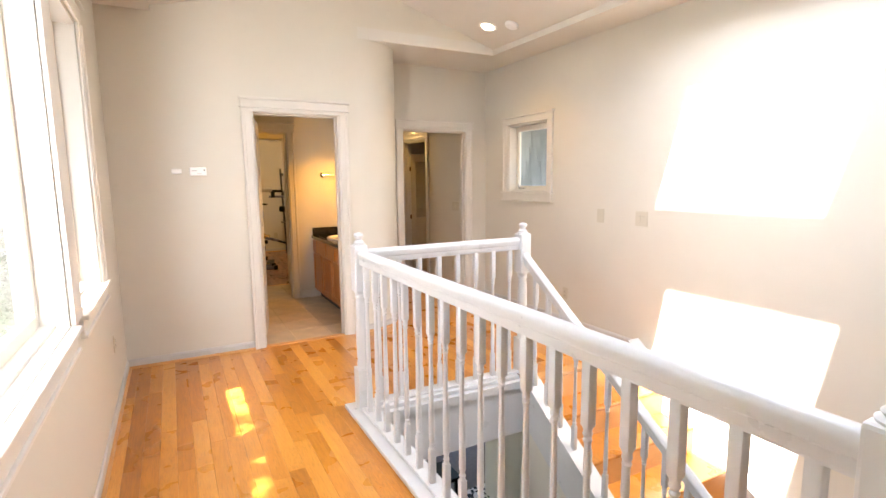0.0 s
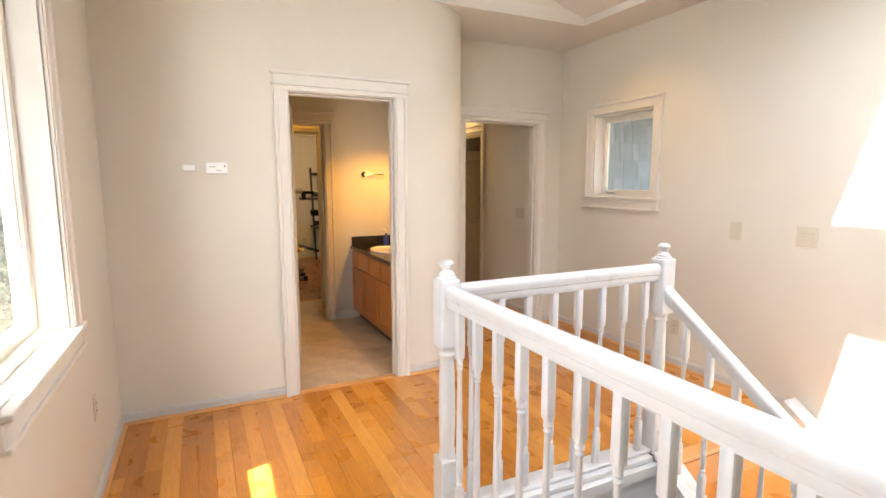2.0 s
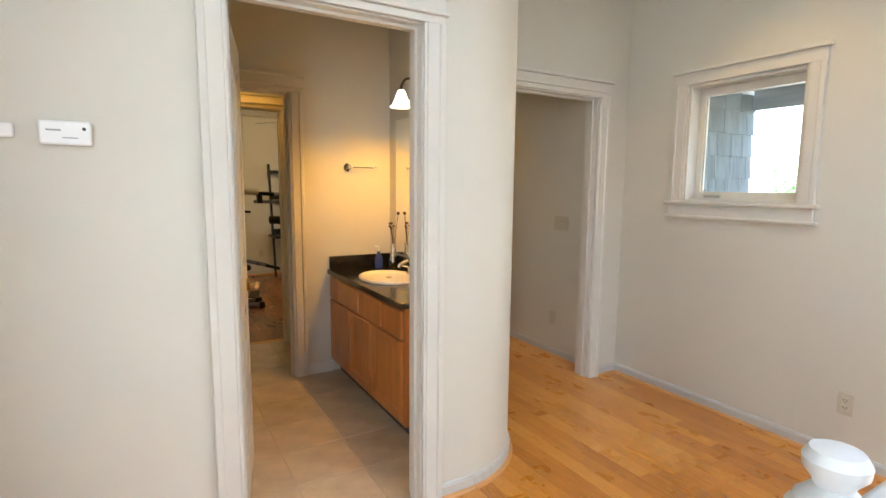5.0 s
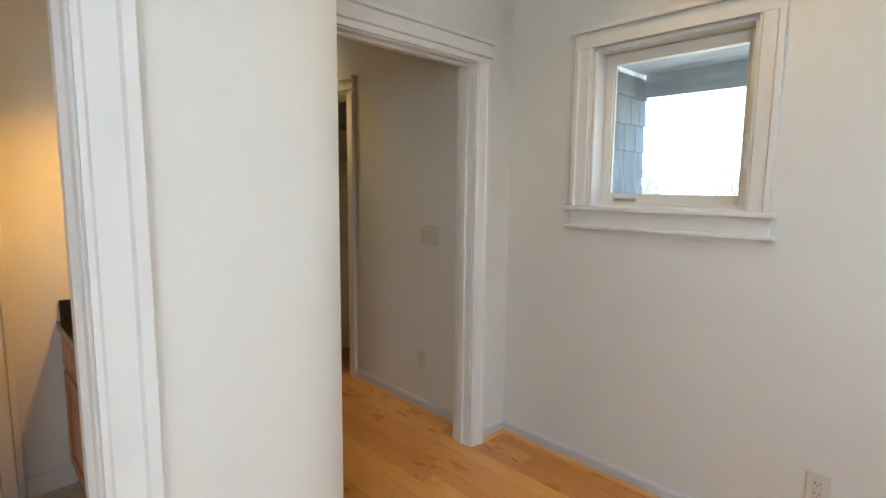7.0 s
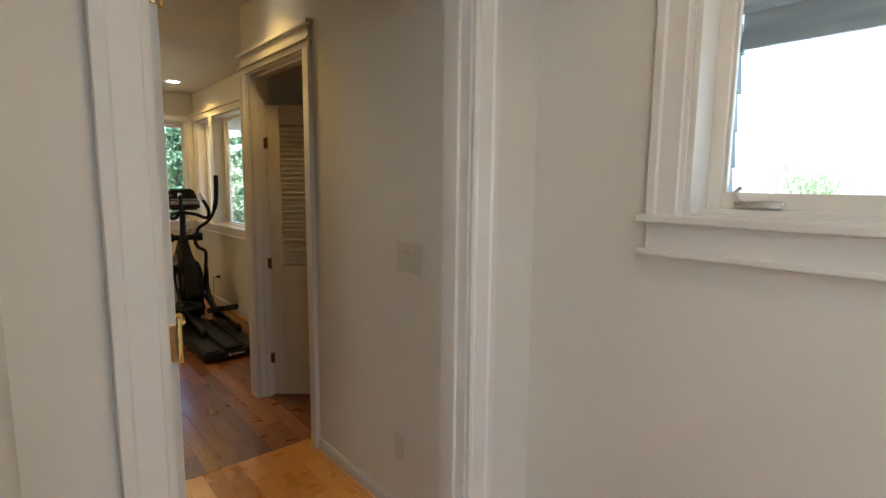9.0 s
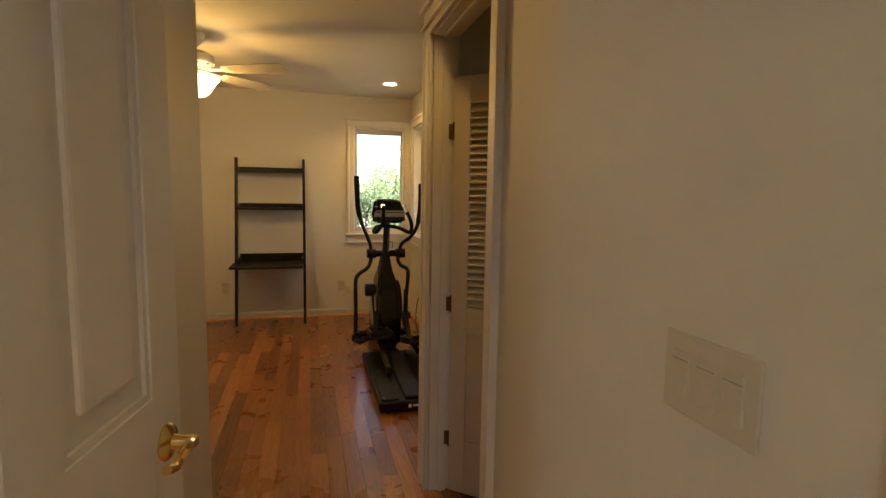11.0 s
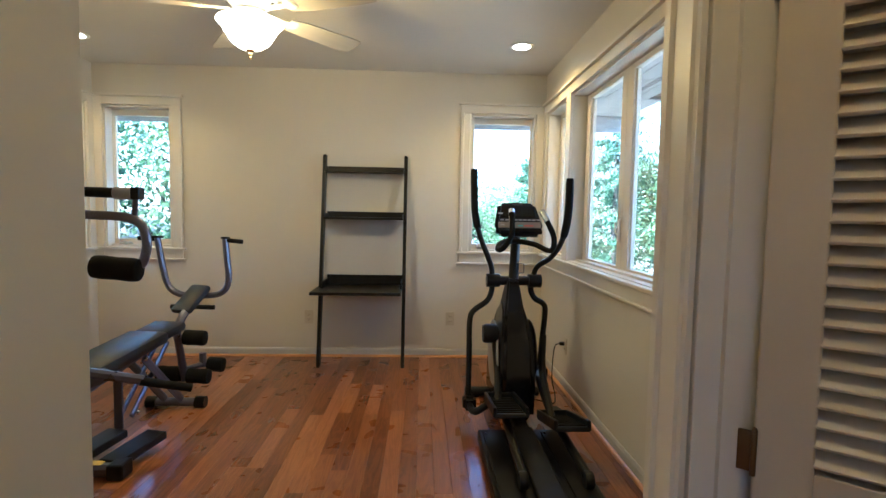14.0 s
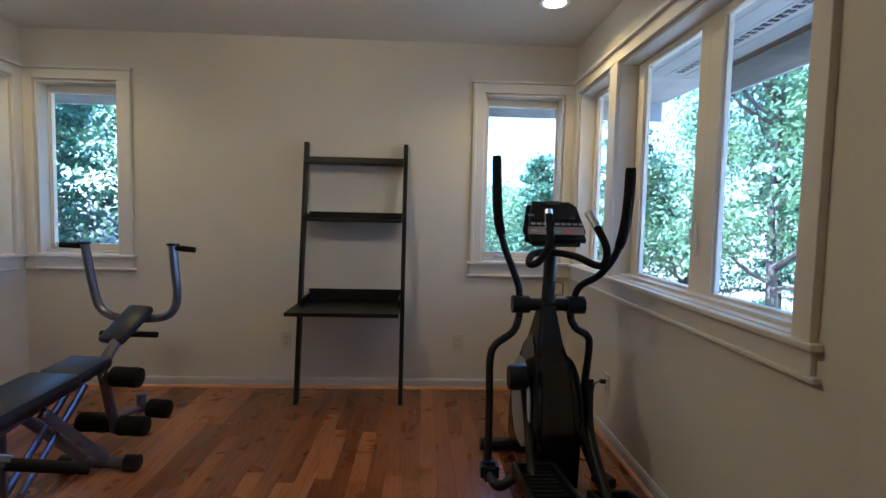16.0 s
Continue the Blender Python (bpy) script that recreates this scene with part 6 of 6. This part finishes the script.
for src, rows in ((t1, ((13.4, 16.8, 0), (12.2, 24.8, -1.2), (15.4, 21, -0.5), (-7.5, 13.5, 0.5), (-6.2, 19, 2.2), (-9.5, 8.5, 0), (-6.2, -3.2, 0), (-5.6, 0.6, 0.4), (-6.0, 4.2, 0.2), (18, 24, 0))),
                  (t2, ((7.4, 26.6, 0.0), (9.6, 29, 0.0), (3.6, 30.5, 0.0), (11.2, 27.0, 0.0), (6.2, 30.5, 0.3), (-4.4, 3.0, 0.2), (-4.6, -1.4, 0.0), (-4.4, 7.2, 0), (26, 15, 0), (27, 10.5, 0), (25, 19, 0), (-5.0, 11.6, 0), (-2.2, 17.8, 1.8), (0.6, 21, 2.0), (30, 6, 0), (28, 1, 0))),
                  (c1, ((14.2, 23, 0.3), (-8.5, 17, 1.5), (1.0, 27, 1.5), (-11, 10.5, 0), (-12, 0.5, 0), (19.5, 19, 0))),
                  (c2, ((-1.0, 17.4, 1.6), (-4.4, 16.8, 1.6), (-3.9, 14.4, 0.5), (-6.5, 10.0, 0.2), (-6.4, 15.4, 1.2), (0.2, 18.6, 1.8), (7.0, 25.5, -1.5))),
                  (s1, ((-0.4, 14.6, 0.8), (-2.8, 13.0, 0.3), (0.5, 15.2, 0.8), (-1.9, 15.2, 1.0), (-3.3, 13.9, 0.7), (-4.6, 12.6, 0.1), (-0.9, 16.4, 1.5), (0.9, 17.0, 1.4), (-3.0, 11.8, 0.0), (-2.1, 12.3, 0.1)))):
    for x, y, dz in rows:
        place(src, x, y, dz, rr.uniform(0, 360), 1.15 if y > 25 and x < 12 else 1.1 if x >= 25 else 1.0)

# eaves with boarded soffits and vents, shingled outside walls
def eave(name, x0, x1, y0, y1, z, along):
    e = thing(name, "grey boarded roof eave with a vent strip", "eave")
    part("fascia", boxes(*([(x0, x1, y1 - 0.03, y1, z - 0.16, z + 0.04)] if along == "x" else [(x1 - 0.03, x1, y0, y1, z - 0.16, z + 0.04)] if name.endswith("east") else [(x0, x0 + 0.03, y0, y1, z - 0.16, z + 0.04)])), M_SOFFIT, e)
    w = 0.135
    if along == "x":
        n = int((y1 - 0.03 - y0) / w)
        for k in range(n):
            part("board", boxes((x0, x1, y0 + k * w + 0.003, y0 + (k + 1) * w - 0.003, z, z + 0.02)), M_SOFFIT, e)
    else:
        a0, a1 = (x0, x1 - 0.03) if name.endswith("east") else (x0 + 0.03, x1)
        n = max(1, int((a1 - a0) / w))
        for k in range(n):
            part("board", boxes((a0 + k * w + 0.003, a0 + (k + 1) * w - 0.003, y0, y1, z, z + 0.02)), M_SOFFIT, e)
    part("roof_deck", boxes((x0, x1, y0, y1, z + 0.021, z + 0.06)), M_SUB, e)
    return e


eave("eave_north", -1.1, 4.98, 11.11, 12.0, 2.32, "x")
eave("eave_east", 4.03, 4.98, 6.21, 11.105, 2.32, "y")
eave("eave_small_east", 3.57, 4.98, 2.0, 5.185, 2.25, "y")
eave("eave_west", -1.32, -0.65, -3.4, 5.0, 2.50, "y")
eave("eave_gym_west", -1.1, -0.15, 5.005, 11.105, 2.32, "y")
vent_dark = boxes(*[(4.60 + 0.03 * j, 4.618 + 0.03 * j, y * 0.06 + 5.3, y * 0.06 + 5.33, 2.314, 2.319) for j in range(2) for y in range(95)])
tagged(part("soffit_vent", vent_dark, M_DARKSLOT), "dark perforated soffit vent strip", "vent", kind="structure")

sw = thing("shingle_wall", "weathered grey cedar shingle wall outside the window", "shingle wall")
part("sheathing", boxes((3.57, 5.0, 5.22, 5.30, -2.9, 2.24), (4.92, 5.0, 5.30, 6.2, -2.9, 2.24)), M_SUB, sw)
rs = random.Random(8)
for r in range(9):
    z = 0.55 + r * 0.19
    x = 3.57 - rs.uniform(0, 0.1)
    while x < 5.0:
        w = rs.uniform(0.10, 0.24)
        a, b = max(3.57, x), min(5.012, x + w - 0.005)
        if b - a > 0.03:
            dz = rs.uniform(-0.006, 0.006)
            bm = bmesh.new()
            vv = [bm.verts.new(p) for p in ((a, 5.190, z + dz), (b, 5.190, z + dz), (b, 5.218, z + dz), (a, 5.218, z + dz), (a, 5.208, z + 0.22), (b, 5.208, z + 0.22), (b, 5.219, z + 0.22), (a, 5.219, z + 0.22))]
            for f in ((0, 1, 5, 4), (2, 3, 7, 6), (0, 3, 2, 1), (4, 5, 6, 7), (0, 4, 7, 3), (1, 2, 6, 5)):
                bm.faces.new([vv[i] for i in f])
            part("shingle", bm, M_SHINGLE, sw)
        x += w
# roof over the whole house
structure("roof", boxes((-0.64, 4.02, 4.6, 11.1, 2.95, 3.02)), M_SUB, "dark roof deck", "roof")

# ---------------------------------------------------------------- floor boards and tiles
PW = 0.083


def plank_mesh(name, mat):
    bm = bmesh.new()
    c = 0.0009
    w, t = PW / 2 - 0.0003, 0.018
    for y in (0.0, 1.0):
        for x, z in ((-w, -t), (-w, -c), (-w + c, 0), (w - c, 0), (w, -c), (w, -t)):
            bm.verts.new((x, y, z))
    bm.verts.ensure_lookup_table()
    v = bm.verts
    for i in range(6):
        bm.faces.new((v[i], v[(i + 1) % 6], v[6 + (i + 1) % 6], v[6 + i]))
    bm.faces.new([v[i] for i in range(6)][::-1])
    bm.faces.new([v[6 + i] for i in range(6)])
    return mesh_of(name, bm, mat)


def lay(parent, mat, spans, x0, x1, seed):
    """Strips along y; spans(x) gives the stretches of y that a strip covers."""
    rng = random.Random(seed)
    me = plank_mesh("plank", mat)
    x = x0
    while x < x1 - 0.01:
        for a, b in spans(x + PW / 2):
            y = a - rng.uniform(0, 0.8)
            while y < b:
                ln = rng.choice((0.55, 0.75, 0.95, 1.15, 1.4, 1.7))
                p, q = max(a, y), min(b, y + ln)
                if q - p > 0.02:
                    o = new("plank", me)
                    o.parent = parent
                    o.matrix_basis = Matrix.Translation((x + PW / 2, p + 0.0004, rng.uniform(-0.0004, 0.0002))) @ Matrix.Diagonal((1, q - p - 0.0008, 1, 1))
                y += ln
        x += PW


def landing_spans(x):
    if x < 0.84:
        out = [(-0.6, YB)]
        return out
    if x < 2.02:
        return [(2.94, YB + (0 if x < 1.54 else 0.52 - math.sqrt(max(0, 0.52 ** 2 - (x - 1.54) ** 2))))]
    if x < HX0:
        return [(2.94 if x < 2.24 else 2.80, YH)]
    if x < HX1:
        return [(2.80, 6.62)]
    return [(2.80, YH)]


fl = tagged(new("floor_landing"), "honey oak strip floor on landing and hall", "floor", kind="structure")
lay(fl, M_OAK, landing_spans, XL, XR, 21)
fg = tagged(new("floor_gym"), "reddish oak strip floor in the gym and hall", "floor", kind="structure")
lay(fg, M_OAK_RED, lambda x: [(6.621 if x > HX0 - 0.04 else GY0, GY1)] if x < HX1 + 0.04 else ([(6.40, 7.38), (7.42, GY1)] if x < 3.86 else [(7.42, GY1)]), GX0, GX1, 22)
structure("floor_doorways", boxes((GYM2_OPEN[0], GYM2_OPEN[1], 7.16, GY0, -0.02, -0.001), (XL, 0.84, -3.2, -0.6, -0.02, -0.001), (0.84, 3.4, -3.2, 0.02, -0.02, -0.001)), M_OAK_EDGE, "oak boards in doorways", "floor")

ft = tagged(new("floor_bath"), "beige stone tile floor in the bathroom", "floor", kind="structure")
TS = 0.335
tile_me = mesh_of("tile", boxes((0.003, TS - 0.003, 0.003, TS - 0.003, -0.010, 0.0), bevel=0.002), M_TILE)
for i in range(8):
    for j in range(8):
        x, y = 1.215 - TS * 5 + TS * i, 4.55 + TS * j
        if x + TS > 2.2 or x < -0.47 or y + TS > 7.3:
            continue
        o = new("tile", tile_me)
        o.parent = ft
        o.location = (x, y, 0)
